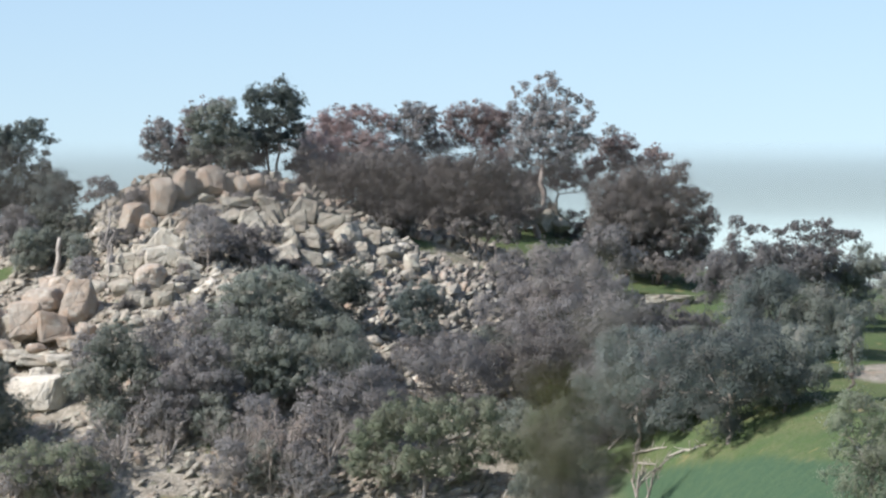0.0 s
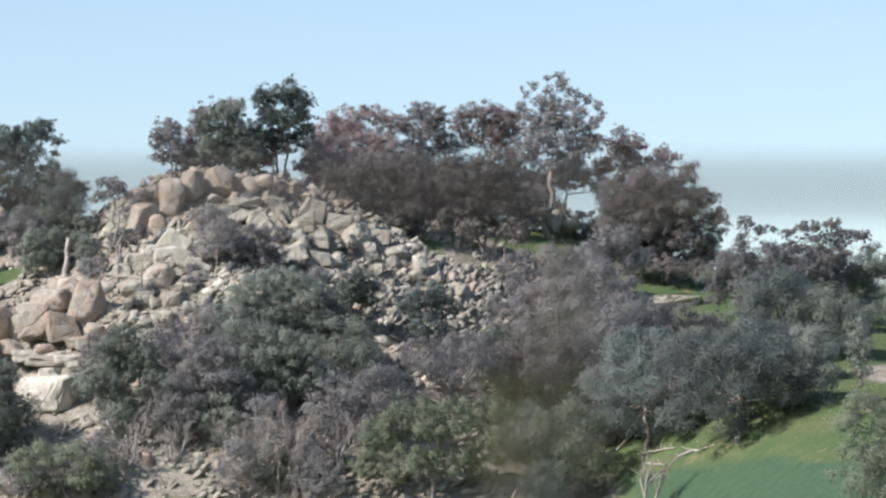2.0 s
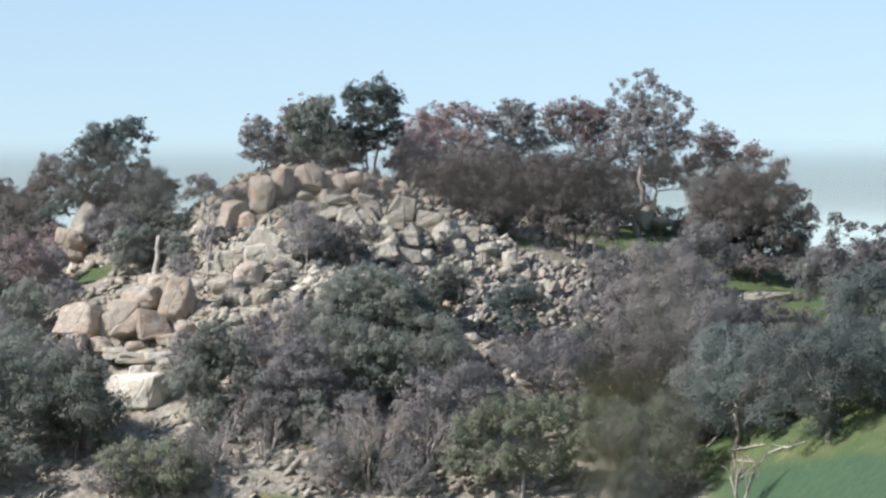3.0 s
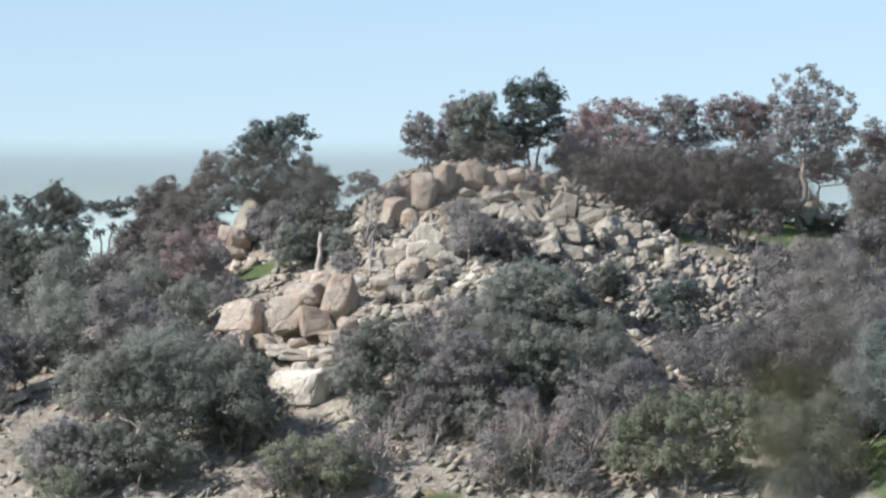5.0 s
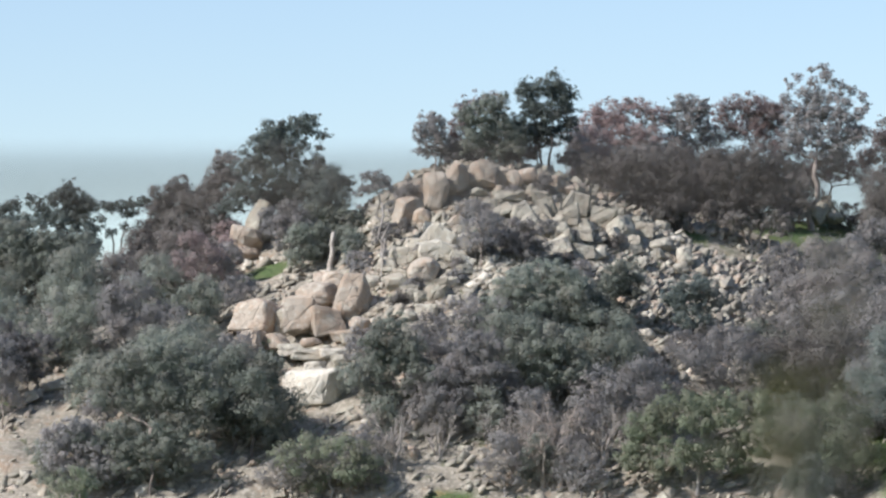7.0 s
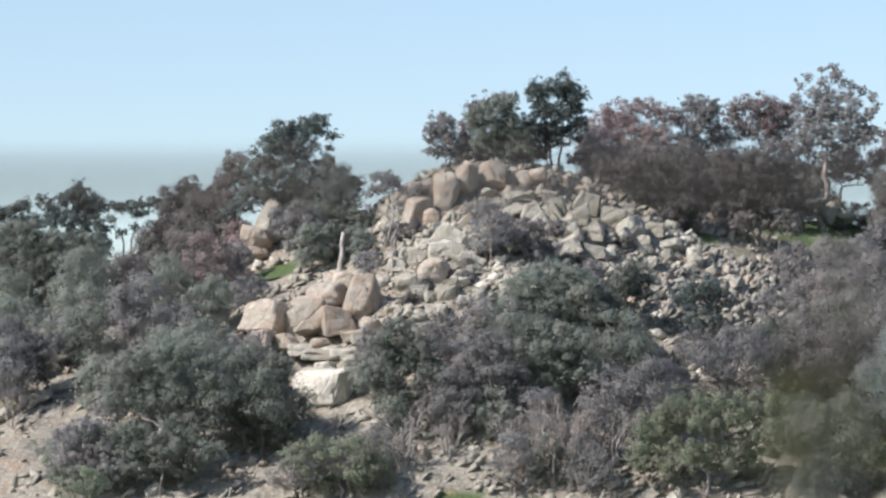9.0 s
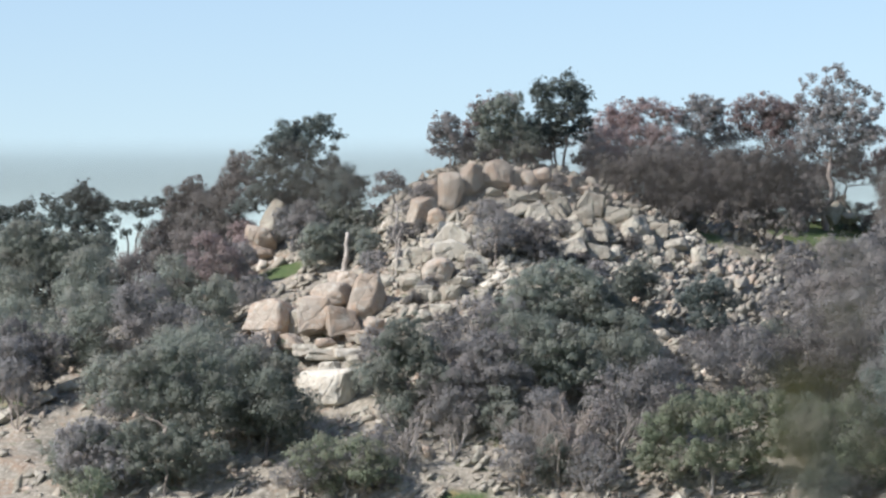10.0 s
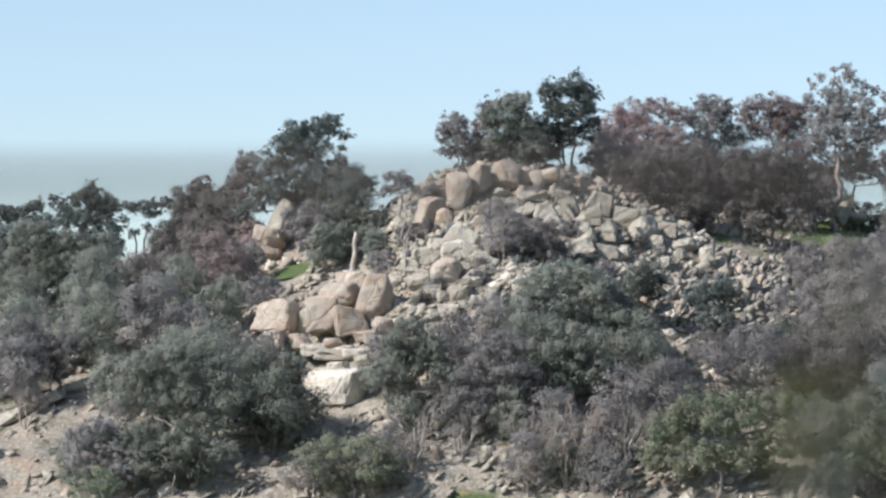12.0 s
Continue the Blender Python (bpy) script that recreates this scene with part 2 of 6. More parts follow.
def bent(rng, a, b, r0, r1, sway, n=5):
    """Points and radii of a limb that wanders from a to b."""
    a, b = np.asarray(a, float), np.asarray(b, float)
    size = np.linalg.norm(b - a)
    pts = [a + (b - a) * t + rng.normal(0, sway * size, 3) * math.sin(math.pi * t) for t in np.linspace(0, 1, n)]
    return pts, list(np.linspace(r0, r1, n))


def leaf_sprays(rng, centres, radii, hearts, count, size, droop):
    """Small pointed leaf sprays round clump centres, facing away from the clump and from the heart of its lobe."""
    pick = rng.choice(len(centres), count, p=radii ** 2 / np.sum(radii ** 2))
    out = rng.normal(size=(count, 3))
    out /= np.linalg.norm(out, axis=1)[:, None]
    away = centres[pick] - hearts[pick]
    away /= np.linalg.norm(away, axis=1)[:, None] + 1e-6
    out = np.where((np.sum(out * away, 1) < -0.2)[:, None], -out, out)
    loose = np.where(rng.random(count) < 0.22, rng.uniform(0.9, 1.7, count), rng.uniform(0.5, 1.05, count))
    pos = centres[pick] + out * (radii[pick] * loose)[:, None]
    lie = out * 0.45 + away * 0.85 + np.array([0, 0, 0.12])
    lie /= np.linalg.norm(lie, axis=1)[:, None]
    face = lie + rng.normal(0, 0.3, (count, 3))
    face /= np.linalg.norm(face, axis=1)[:, None]
    axis = rng.normal(size=(count, 3)) + np.array([0, 0, -droop])
    axis -= face * np.sum(axis * face, 1)[:, None]
    axis /= np.linalg.norm(axis, axis=1)[:, None] + 1e-9
    side = np.cross(face, axis)
    long = (size * rng.uniform(0.65, 1.4, count))[:, None]
    wide = long * rng.uniform(0.5, 0.8, count)[:, None]
    v = np.stack([pos - axis * long * 0.35 + side * wide * 0.5, pos - axis * long * 0.45 - side * wide * 0.5, pos + axis * long * 0.55], 1)
    return v.reshape(-1, 3), np.arange(count * 3).reshape(-1, 3), np.repeat(lie, 3, 0)


# per kind: where the crown begins, leaf size, leaves per square metre, droop, bark
KINDS = {
    "grey": (0.08, 0.185, 400, 0.8, GREY_BARK),
    "red": (0.16, 0.180, 390, 0.6, GREY_BARK),
    "oak": (0.04, 0.175, 470, 1.6, DARK_BARK),
    "pine": (0.12, 0.175, 540, 0.2, DARK_BARK),
    "green": (0.04, 0.180, 450, 0.3, DARK_BARK),
    "olive": (0.03, 0.185, 420, 0.3, GREY_BARK),
}


def part(name, me, parent, label=""):
    ob = new(name, me)
    ob.parent = parent
    return tagged(ob, label)


def clumps(rng, at, sizes):
    """Clumps of leaves over each lobe: their centres, radii and the heart of the lobe."""
    centres, radii, hearts = [], [], []
    for p, s in zip(at, sizes):
        k = int(rng.integers(9, 15))
        d = rng.normal(size=(k, 3))
        d /= np.linalg.norm(d, axis=1)[:, None]
        d[:, 2] = np.where(d[:, 2] < -0.25, -0.5 * d[:, 2], d[:, 2])
        centres.append(p + d * (s * rng.uniform(0.45, 0.8, k))[:, None] * np.array([1, 1, 0.75]))
        radii.append(s * rng.uniform(0.32, 0.62, k))
        hearts.append(np.repeat(p[None], k, 0))
    return np.concatenate(centres), np.concatenate(radii), np.concatenate(hearts)


def grown_tree(kind, x, y, masses, label, seed, stems=1, pale=False, thin=1.0, trunk=1.0):
    """A tree whose crown is several masses of foliage, each (metres to the right of the foot, height of its middle
    over the plain, half width, half height), carried by limbs from a forked trunk."""
    rng = np.random.default_rng(seed)
    _, leaf, dense, droop, skin = KINDS[kind]
    skin = PALE_BARK if pale else skin
    z0 = float(ground_z(x, y)) - 0.15
    tall = max(m[1] + m[3] for m in masses) - z0
    low = min(m[1] - m[3] for m in masses) - z0
    name = "shrub" if tall < 3.2 else "tree"
    root = new(name)
    root.location = (x, y, z0)
    tagged(root, label, name, "trees on the hill")
    at, sizes, cores = [], [], []
    for dx, z, rx, rz in masses:
        rx, rz = rx * 1.16, rz * 1.16
        s = min(0.8, max(0.16, 0.38 * min(rx, rz)))
        core = np.array([dx, rng.uniform(-0.35, 0.35) * rx, z - z0])
        shell = np.array([max(0.05, rx - s * 0.8), max(0.05, 0.9 * rx - s * 0.8), max(0.05, rz - s * 0.7)])
        mine = []
        for _ in range(max(4, int(2.6 * rx * rz / (s * s)))):
            some = rng.normal(size=(5, 3))
            some *= (rng.uniform(0.1, 1.1, 5) ** 0.42 / np.linalg.norm(some, axis=1))[:, None]
            if mine:
                gap = np.min(np.linalg.norm(some[:, None] - np.array(mine)[None], axis=2), axis=1)
                some = some[np.argsort(-gap)]
            mine.append(some[0])
            at.append(core + some[0] * shell)
            sizes.append(s * rng.uniform(0.5, 1.3))
        # loose sprigs that break the outline
        for _ in range(int(2 + 3 * min(rx, 1.5))):
            d = rng.normal(size=3)
            at.append(core + d / np.linalg.norm(d) * np.array([rx, rx * 0.9, rz]) * rng.uniform(0.9, 1.15))
            sizes.append(rng.uniform(0.16, 0.3) * min(1.0, 0.5 + 0.5 * rx))
        # foliage that joins this mass to those beside it
        for other, reach in sorted(((c, np.linalg.norm(c[0] - core)) for c in cores), key=lambda g: g[1])[:2]:
            if reach < 1.5 * (rx + other[1]):
                for t in rng.uniform(0.2, 0.8, 6 if rx > 0.8 else 2):
                    at.append(core + (other[0] - core) * t + rng.normal(0, 0.35 * min(rx, other[1]), 3))
                    sizes.append(s * rng.uniform(0.6, 1.1))
        cores.append((core, rx))
    at, sizes = np.array(at), np.array(sizes)
    centres, radii, hearts = clumps(rng, at, sizes)
    verts, faces = [], []
    thick = 0.021 * tall * trunk * (0.7 if stems > 1 else 1)
    middle = np.mean([c[0][0] for c in cores])
    joints = []
    for s in range(stems):
        off = (s - (stems - 1) / 2) * 0.55
        top = np.array([0.35 * middle + off * 2.2, rng.normal(0, 0.2), max(low * 1.1, tall * 0.36)])
        pts, rad = bent(rng, (off * 0.6, 0.1 * s, -0.3), top, thick, thick * 0.62, 0.045, 7)
        rad[0] *= 1.35
        tube(verts, faces, pts, rad, 7)
        joints += [(pts[-1], rad[-1], pts[-1]), (pts[-3], rad[-3] * 0.8, pts[-3])]
    # each limb leaves the nearest joint on the way up from the fork
    for core, rx in sorted(cores, key=lambda c: np.linalg.norm(c[0] - joints[0][0])):
        a, r, fork = min(joints, key=lambda j: np.linalg.norm(core - j[0]) + 0.35 * np.linalg.norm(j[0] - j[2]) + 0.8 * max(0.0, j[0][2] - core[2]))
        elbow = (a + core) / 2 + np.array([0.12 * (core[0] - a[0]), 0, -0.05 * tall * rng.uniform(0, 1)])
        r1 = max(0.03, r * 0.66)
        p1, w1 = bent(rng, a, elbow, r1, r1 * 0.75, 0.07, 4)
        p2, w2 = bent(rng, elbow, core, r1 * 0.75, max(0.022, r1 * 0.45), 0.09, 4)
        tube(verts, faces, p1 + p2[1:], w1 + w2[1:], 5)
        joints += [(core, max(0.03, r1 * 0.5), fork), (p2[1], r1 * 0.65, fork)]
        for j in np.argsort(np.linalg.norm(at - core, axis=1))[:7]:
            pts, rad = bent(rng, p2[2], at[j], 0.045, 0.013, 0.08, 3)
            tube(verts, faces, pts, rad, 3)
    part("trunk", mesh_from("trunk", verts, faces, skin, True), root)
    area = sum(math.pi * rx * rz for _, _, rx, rz in masses)
    v, f, lie = leaf_sprays(rng, centres, radii, hearts, int(dense * area * thin * 0.95) + 200, leaf, droop)
    part("crown", mesh_from("crown", v, f, LEAVES[kind], True, lie), root)
    return root


def tree(kind, x, y, height, half, label, seed, thin=1.0, pale=False, low=None, stems=1):
    """A tree at (x, y): height and half width of the crown in metres. low: where the crown begins, as a share of the height.
    thin: leaves against the usual. stems: trunks from the ground."""
    rng = np.random.default_rng(seed)
    share, leaf, dense, droop, skin = KINDS[kind]
    share = share if low is None else low
    skin = PALE_BARK if pale else skin
    z0 = float(ground_z(x, y)) - 0.15
    root = new("shrub" if height < 3.2 else "tree")
    root.location = (x, y, z0)
    tagged(root, label, "shrub" if height < 3.2 else "tree", "trees on the hill")
    c0, c1 = share * height, height
    middle = np.array([0, 0, (c0 + c1) / 2])
    tall = (c1 - c0) / 2
    area = math.pi * half * tall
    # lobes of foliage spread evenly through the crown
    size = min(1.5, max(0.45, 0.36 * min(half, tall)))
    count = int(max(9, min(110, (3.9 if kind in ("oak", "pine", "green") else 3.3) * area / (math.pi * size * size))))
    shape = np.array([max(0.2, half - size), max(0.2, half * 0.85 - size), max(0.2, tall - size * 0.8)])
    at = [np.array([rng.uniform(-0.3, 0.3), 0, 0.9]), np.array([0.3, 0, 0.85]), np.array([-0.4, 0, 0.8])]
    while len(at) < count:
        some = rng.normal(size=(7, 3))
        some *= (rng.uniform(0.10, 1.0, 7) ** 0.4 / np.linalg.norm(some, axis=1))[:, None]
        gap = np.min(np.linalg.norm(some[:, None] - np.array(at)[None], axis=2), axis=1)
        at.append(some[int(np.argmax(gap))])
    at = np.array(at)
    wide = 1 + 0.65 * (1 / np.sqrt(np.maximum(1 - at[:, 2:] ** 2, 0.15)) - 1)
    at[:, :2] *= np.where(at[:, 2:] > 0, 1.0, wide)
    at = middle + at * shape + rng.normal(0, 0.12 * size, at.shape)
    sizes = size * rng.uniform(0.6, 1.2, len(at))
    # spread the crown to its full width and height
    for k, (lo, hi) in enumerate(((-half, half), (-half * 0.85, half * 0.85), (c0, c1))):
        a, b = np.percentile(at[:, k] - sizes, 4), np.percentile(at[:, k] + sizes, 100 if k == 2 else 96)
        at[:, k] = lo + (at[:, k] - a) * (hi - lo) / (b - a)
    centres, radii, hearts = clumps(rng, at, sizes)
    # trunk and limbs
    verts, faces = [], []
    thick = 0.021 * height * (0.75 if stems > 1 else 1)
    forks = []
    for s in range(stems):
        ax = rng.normal(0, 0.25 * (stems > 1), 2) + (0 if stems == 1 else (s - (stems - 1) / 2) * 0.5 * np.array([1, 0.2]))
        top = np.array([ax[0] * 1.7, ax[1] * 1.5, max(c0 * 1.15, height * 0.38)])
        pts, rad = bent(rng, (ax[0], ax[1], -0.3), top, thick, thick * 0.62, 0.05, 7)
        rad[0] *= 1.35
        tube(verts, faces, pts, rad, 8)
        forks.append((pts[-1], pts[-2], rad[-1]))
    for i, p in enumerate(at[:20]):
        f = forks[i % len(forks)]
        a = f[0] if i % 3 else f[1]
        elbow = (a + p) / 2 + np.array([0, 0, -0.08 * height]) * rng.uniform(0, 1) + rng.normal(0, 0.04 * height, 3)
        p1, r1 = bent(rng, a, elbow, f[2] * 0.62, f[2] * 0.38, 0.05, 4)
        p2, r2 = bent(rng, elbow, p, f[2] * 0.38, 0.025, 0.07, 4)
        tube(verts, faces, p1 + p2[1:], r1 + r2[1:], 3)
    part("trunk", mesh_from("trunk", verts, faces, skin, True), root)
    v, f, lie = leaf_sprays(rng, centres, radii, hearts, int(dense * area * thin * 0.57) + 200, leaf, droop)
    part("crown", mesh_from("crown", v, f, LEAVES[kind], True, lie), root)
    return root


def bare_shrub(x, y, height, half, label, seed, skin=None, stems=7, category="shrub", depth=3):
    """Leafless stems that fork into fine twigs."""
    rng = np.random.default_rng(seed)
    root = new("bare_" + category)
    root.location = (x, y, float(ground_z(x, y)) - 0.1)
    tagged(root, label, category)
    verts, faces = [], []

    def grow(a, d, size, r, level):
        b = a + d * size
        pts, rad = bent(rng, a, b, r, r * 0.55, 0.06, 4)
        tube(verts, faces, pts, rad, 7 if level == 0 else 5 if level == 1 else 3)
        if level < depth:
            for k in range(rng.integers(3, 5)):
                e = d + rng.normal(0, 0.42, 3) + np.array([0, 0, 0.1])
                grow(a + (b - a) * rng.uniform(0.45, 1.0), e / np.linalg.norm(e), size * rng.uniform(0.45, 0.7), r * 0.5, level + 1)

    for s in range(stems):
        t = 2 * math.pi * (s + rng.uniform(0, 0.7)) / stems
        d = np.array([math.cos(t) * half / height * 0.9, math.sin(t) * half / height * 0.9, 1.0])
        grow(np.array([0.15 * math.cos(t), 0.15 * math.sin(t), 0.0]), d / np.linalg.norm(d), height * 0.5 * rng.uniform(0.8, 1.1), 0.022 * height, 0)
    part("stem", mesh_from("stem", verts, faces, skin or GREY_BARK, True), root)
    return root


# ---- rocks ----
def block_mesh(name, rng, mat, flat=0.75):
    """An angular broken block of stone about one metre across, with one or two corners split off."""
    bm = bmesh.new()
    for i, j, k in itertools.product((-0.42, 0.42), repeat=3):
        p = np.array([i, j, k]) + rng.normal(0, 0.09, 3)
        if rng.random() < 0.22:
            p *= rng.uniform(0.35, 0.7)
        bm.verts.new((p[0], p[1], p[2] * flat))
    for _ in range(2):
        p = rng.normal(size=3)
        p *= 0.55 / np.linalg.norm(p)
        bm.verts.new((p[0], p[1], p[2] * flat))
    bmesh.ops.convex_hull(bm, input=bm.verts)
    bmesh.ops.delete(bm, geom=[v for v in bm.verts if not v.link_faces], context="VERTS")
    bmesh.ops.triangulate(bm, faces=bm.faces)
    me = bpy.data.meshes.new(name)
    bm.to_mesh(me)
    bm.free()
    me.materials.append(mat)
    return me


BOULDERS = []


def boulder(x, y, wide, deep, high, label, seed, mat=None, turn=0.0, tip=0.0, square=0.35, rise=0.0, z=None, rough=0.07):
    """A great weathered boulder: rounded, with a few split faces and worn edges. rise: how far its foot stands over the ground."""
    rng = np.random.default_rng(seed)
    bm = bmesh.new()
    angular = square >= 0.7
    if angular:
        # broken faces that meet in sharp edges
        for i, j, k in itertools.product((-1, 1), repeat=3):
            bm.verts.new(Vector((i, j, k)) * rng.uniform(0.62, 0.95) + Vector(rng.normal(0, 0.14, 3)))
        for _ in range(9):
            p = Vector(rng.normal(size=3)).normalized()
            bm.verts.new(p.lerp(p / max(abs(p.x), abs(p.y), abs(p.z)), 0.5) * rng.uniform(0.85, 1.1))
        bmesh.ops.convex_hull(bm, input=bm.verts)
        bmesh.ops.delete(bm, geom=[v for v in bm.verts if not v.link_faces], context="VERTS")
        bmesh.ops.dissolve_limit(bm, angle_limit=radians(9), verts=bm.verts, edges=bm.edges)
        bmesh.ops.bevel(bm, geom=list(bm.edges), offset=0.05, segments=1, affect="EDGES", profile=0.5)
        bmesh.ops.triangulate(bm, faces=bm.faces)
        bmesh.ops.subdivide_edges(bm, edges=list(bm.edges), cuts=3, use_grid_fill=True)
        stir = Vector(rng.uniform(-50, 50, 3))
        for v in bm.verts:
            v.co *= 1 + (0.04 + rough * 0.6) * noise.fractal(v.co * 1.6 + stir, 0.8, 2.1, 5)
    else:
        bmesh.ops.create_icosphere(bm, subdivisions=4 if wide > 2.0 else 3, radius=1.0)
    cuts = []
    for _ in range(0 if angular else 12):
        d = Vector(rng.normal(size=3)).normalized()
        cuts.append((d, rng.uniform(0.62, 0.95)))
    skew = rng.uniform(-0.3, 0.3, (2, 2, 2, 3))
    shift = Vector(rng.uniform(-50, 50, 3))
    for v in () if angular else bm.verts:
        p = v.co.copy()
        box = p / max(abs(p.x), abs(p.y), abs(p.z))
        p = p.lerp(box, 0.12 + 0.6 * square)
        # pull the eight corners about, so that no two blocks are alike
        u = [(1 + c) / 2 for c in p]
        for i, j, k in itertools.product((0, 1), repeat=3):
            share = (u[0] if i else 1 - u[0]) * (u[1] if j else 1 - u[1]) * (u[2] if k else 1 - u[2])
            p += share * Vector(skew[i, j, k])
        for d, r in cuts:
            over = p.dot(d) - r
            if over > 0:
                p -= d * over * 0.9
        n = noise.fractal(p * 1.3 + shift, 0.9, 2.2, 5)
        c = noise.noise(p * 1.5 + shift)
        p *= 1 + rough * 0.8 * n - (0.07 + rough) * max(0.0, 0.07 - abs(c)) / 0.07
        v.co = p
    lo = [min(v.co[k] for v in bm.verts) for k in range(3)]
    hi = [max(v.co[k] for v in bm.verts) for k in range(3)]
    for v in bm.verts:
        v.co = Vector([((v.co[k] - lo[k]) / (hi[k] - lo[k]) - 0.5) * size for k, size in enumerate((wide, deep, high))])
    for f in bm.faces:
        f.smooth = not angular
    me = bpy.data.meshes.new("boulder")
    bm.to_mesh(me)
    bm.free()
    me.materials.append(mat or TAN)
    BOULDERS.append((x, y, wide))
    ob = new("boulder", me)
    zc = (float(ground_z(x, y)) + high * 0.36 + rise) if z is None else z
    ob.matrix_basis = pose(x, y, zc, 0, tip, turn)
    return tagged(ob, label, "boulder", "boulders on the hill")


def log(x, y, length, thick, turn, label, seed, upright=False, category="log", climb=0.0):
    """A bleached fallen trunk with stubs of its limbs, or a standing dead one."""
    rng = np.random.default_rng(seed)
    verts, faces = [], []
    rise = float(ground_z(x + length * math.cos(radians(turn)), y + length * math.sin(radians(turn))) - ground_z(x, y))
    end = (0.1 * length, 0, length) if upright else (length, 0, rise + climb + thick)
    pts, rad = bent(rng, (0, 0, -0.25 if upright else 0.6 * thick), end, thick, thick * 0.55, 0.012, 8)
    tube(verts, faces, pts, rad, 8)
    for k in (3, 4, 5, 6) if not upright else (6,):
        tip = pts[k] + np.array([rng.uniform(-0.3, 0.6), rng.uniform(-0.5, 0.5), rng.uniform(0.1, 0.5)]) * length * (0.3 if not upright else 0.12)
        p, r = bent(rng, pts[k], tip, rad[k] * 0.6, 0.02, 0.06, 4)
        tube(verts, faces, p, r, 5)
    ob = new("dead_trunk" if upright else "fallen_log", mesh_from("log", verts, faces, BLEACHED, True))
    ob.matrix_basis = pose(x, y, float(ground_z(x, y)), 0, 0, turn)
    return tagged(ob, label, category)


# boulders on the crest
boulder(-26.19, 363.46, 2.63, 2.36, 1.75, "reddish-tan rounded granite boulder on the crest", 101, TAN, square=0.3, z=29.03)
boulder(-25.42, 360.89, 1.45, 1.30, 2.13, "reddish-tan rounded granite boulder on the crest", 102, TAN, square=0.3, z=28.25)
boulder(-26.29, 358.75, 2.78, 2.51, 2.69, "reddish-tan rounded granite boulder on the crest", 103, TAN, square=0.4, z=26.93)
boulder(-23.96, 360.15, 2.41, 2.17, 3.66, "reddish-tan rounded granite boulder on the crest", 104, TAN, square=0.35, z=28.58)
boulder(-22.45, 361.78, 2.90, 2.61, 3.19, "reddish-tan rounded granite boulder on the crest", 105, TAN, square=0.4, z=29.67)
boulder(-20.16, 362.76, 2.81, 2.53, 3.11, "reddish-tan rounded granite boulder on the crest", 106, TAN, square=0.4, z=30.12)
boulder(-18.59, 363.45, 1.65, 1.49, 2.14, "reddish-tan rounded granite boulder on the crest", 107, TAN, square=0.5, z=29.97)
boulder(-17.51, 363.47, 1.75, 1.58, 2.04, "reddish-tan rounded granite boulder on the crest", 108, TAN, square=0.5, z=29.77)
boulder(-16.45, 366.03, 1.96, 1.76, 1.96, "reddish-tan rounded granite boulder on the crest", 109, TAN, square=0.5, z=30.26)
boulder(-18.66, 362.01, 0.97, 0.87, 0.97, "reddish-tan rounded granite boulder on the crest", 110, TAN, square=0.4, z=28.88)
boulder(-14.09, 367.28, 1.97, 1.77, 1.48, "reddish-tan rounded granite boulder on the crest", 111, TAN, square=0.4, z=29.85)
boulder(-15.09, 367.60, 1.28, 1.15, 1.28, "reddish-tan rounded granite boulder on the crest", 112, TAN, square=0.4, z=30.28)
boulder(-12.86, 367.40, 1.48, 1.33, 1.08, "reddish-tan rounded granite boulder on the crest", 113, TAN, square=0.4, z=29.26)
boulder(-25.03, 357.44, 1.63, 1.46, 1.63, "reddish-tan rounded granite boulder on the crest", 114, TAN, square=0.5, z=26.30)
# the great boulder cluster below
boulder(-38.06, 347.40, 3.73, 3.54, 3.17, "tan split granite boulder at the cluster's end", 115, TAN, square=0.74, rough=0.08, turn=-20, z=17.32)
boulder(-35.90, 347.40, 2.33, 2.21, 2.89, "grey-stained granite boulder in the great cluster", 116, GREY, square=0.72, rough=0.08, turn=17, z=16.75)
boulder(-34.21, 345.60, 2.87, 2.73, 3.43, "pale streaked granite block in the great cluster", 117, TAN, square=0.76, rough=0.08, turn=4, z=17.36)
boulder(-33.23, 349.00, 3.37, 3.20, 2.53, "orange-stained granite boulder in the great cluster", 118, TAN, square=0.40, rough=0.08, turn=-9, z=19.12)
boulder(-31.98, 345.20, 2.87, 2.73, 2.68, "orange-stained granite boulder in the great cluster", 120, TAN, square=0.72, rough=0.08, turn=15, z=16.87)
boulder(-30.09, 346.60, 3.53, 3.35, 4.55, "largest rounded tan granite boulder of the cluster", 121, TAN, square=0.45, rough=0.08, turn=2, z=18.66)
boulder(-31.67, 350.00, 2.25, 2.14, 1.78, "orange-stained granite boulder in the great cluster", 119, TAN, square=0.40, rough=0.08, turn=-22, z=20.39)
boulder(-38.10, 344.00, 2.03, 1.93, 1.75, "orange-stained granite boulder in the great cluster", 123, TAN, square=0.75, rough=0.08, turn=-24, z=15.31)
boulder(-36.10, 344.40, 2.40, 2.28, 1.48, "orange-stained granite boulder in the great cluster", 125, TAN, square=0.50, rough=0.08, turn=0, z=15.18)
boulder(-28.39, 347.00, 1.86, 1.77, 1.77, "weathered tan granite boulder on the rocky slope", 126, TAN, square=0.40, rough=0.08, turn=-13, z=18.06)
boulder(-27.31, 347.50, 1.77, 1.68, 1.68, "weathered grey granite boulder on the rocky slope", 127, GREY, square=0.45, rough=0.08, turn=24, z=18.32)
boulder(-32.78, 353.44, 2.37, 2.14, 1.80, "orange-stained granite boulder in the great cluster", 122, TAN, square=0.6, z=20.63)
boulder(-24.17, 347.75, 2.79, 2.51, 2.61, "rounded orange granite boulder among grey rubble", 124, TAN, square=0.6, z=21.04)
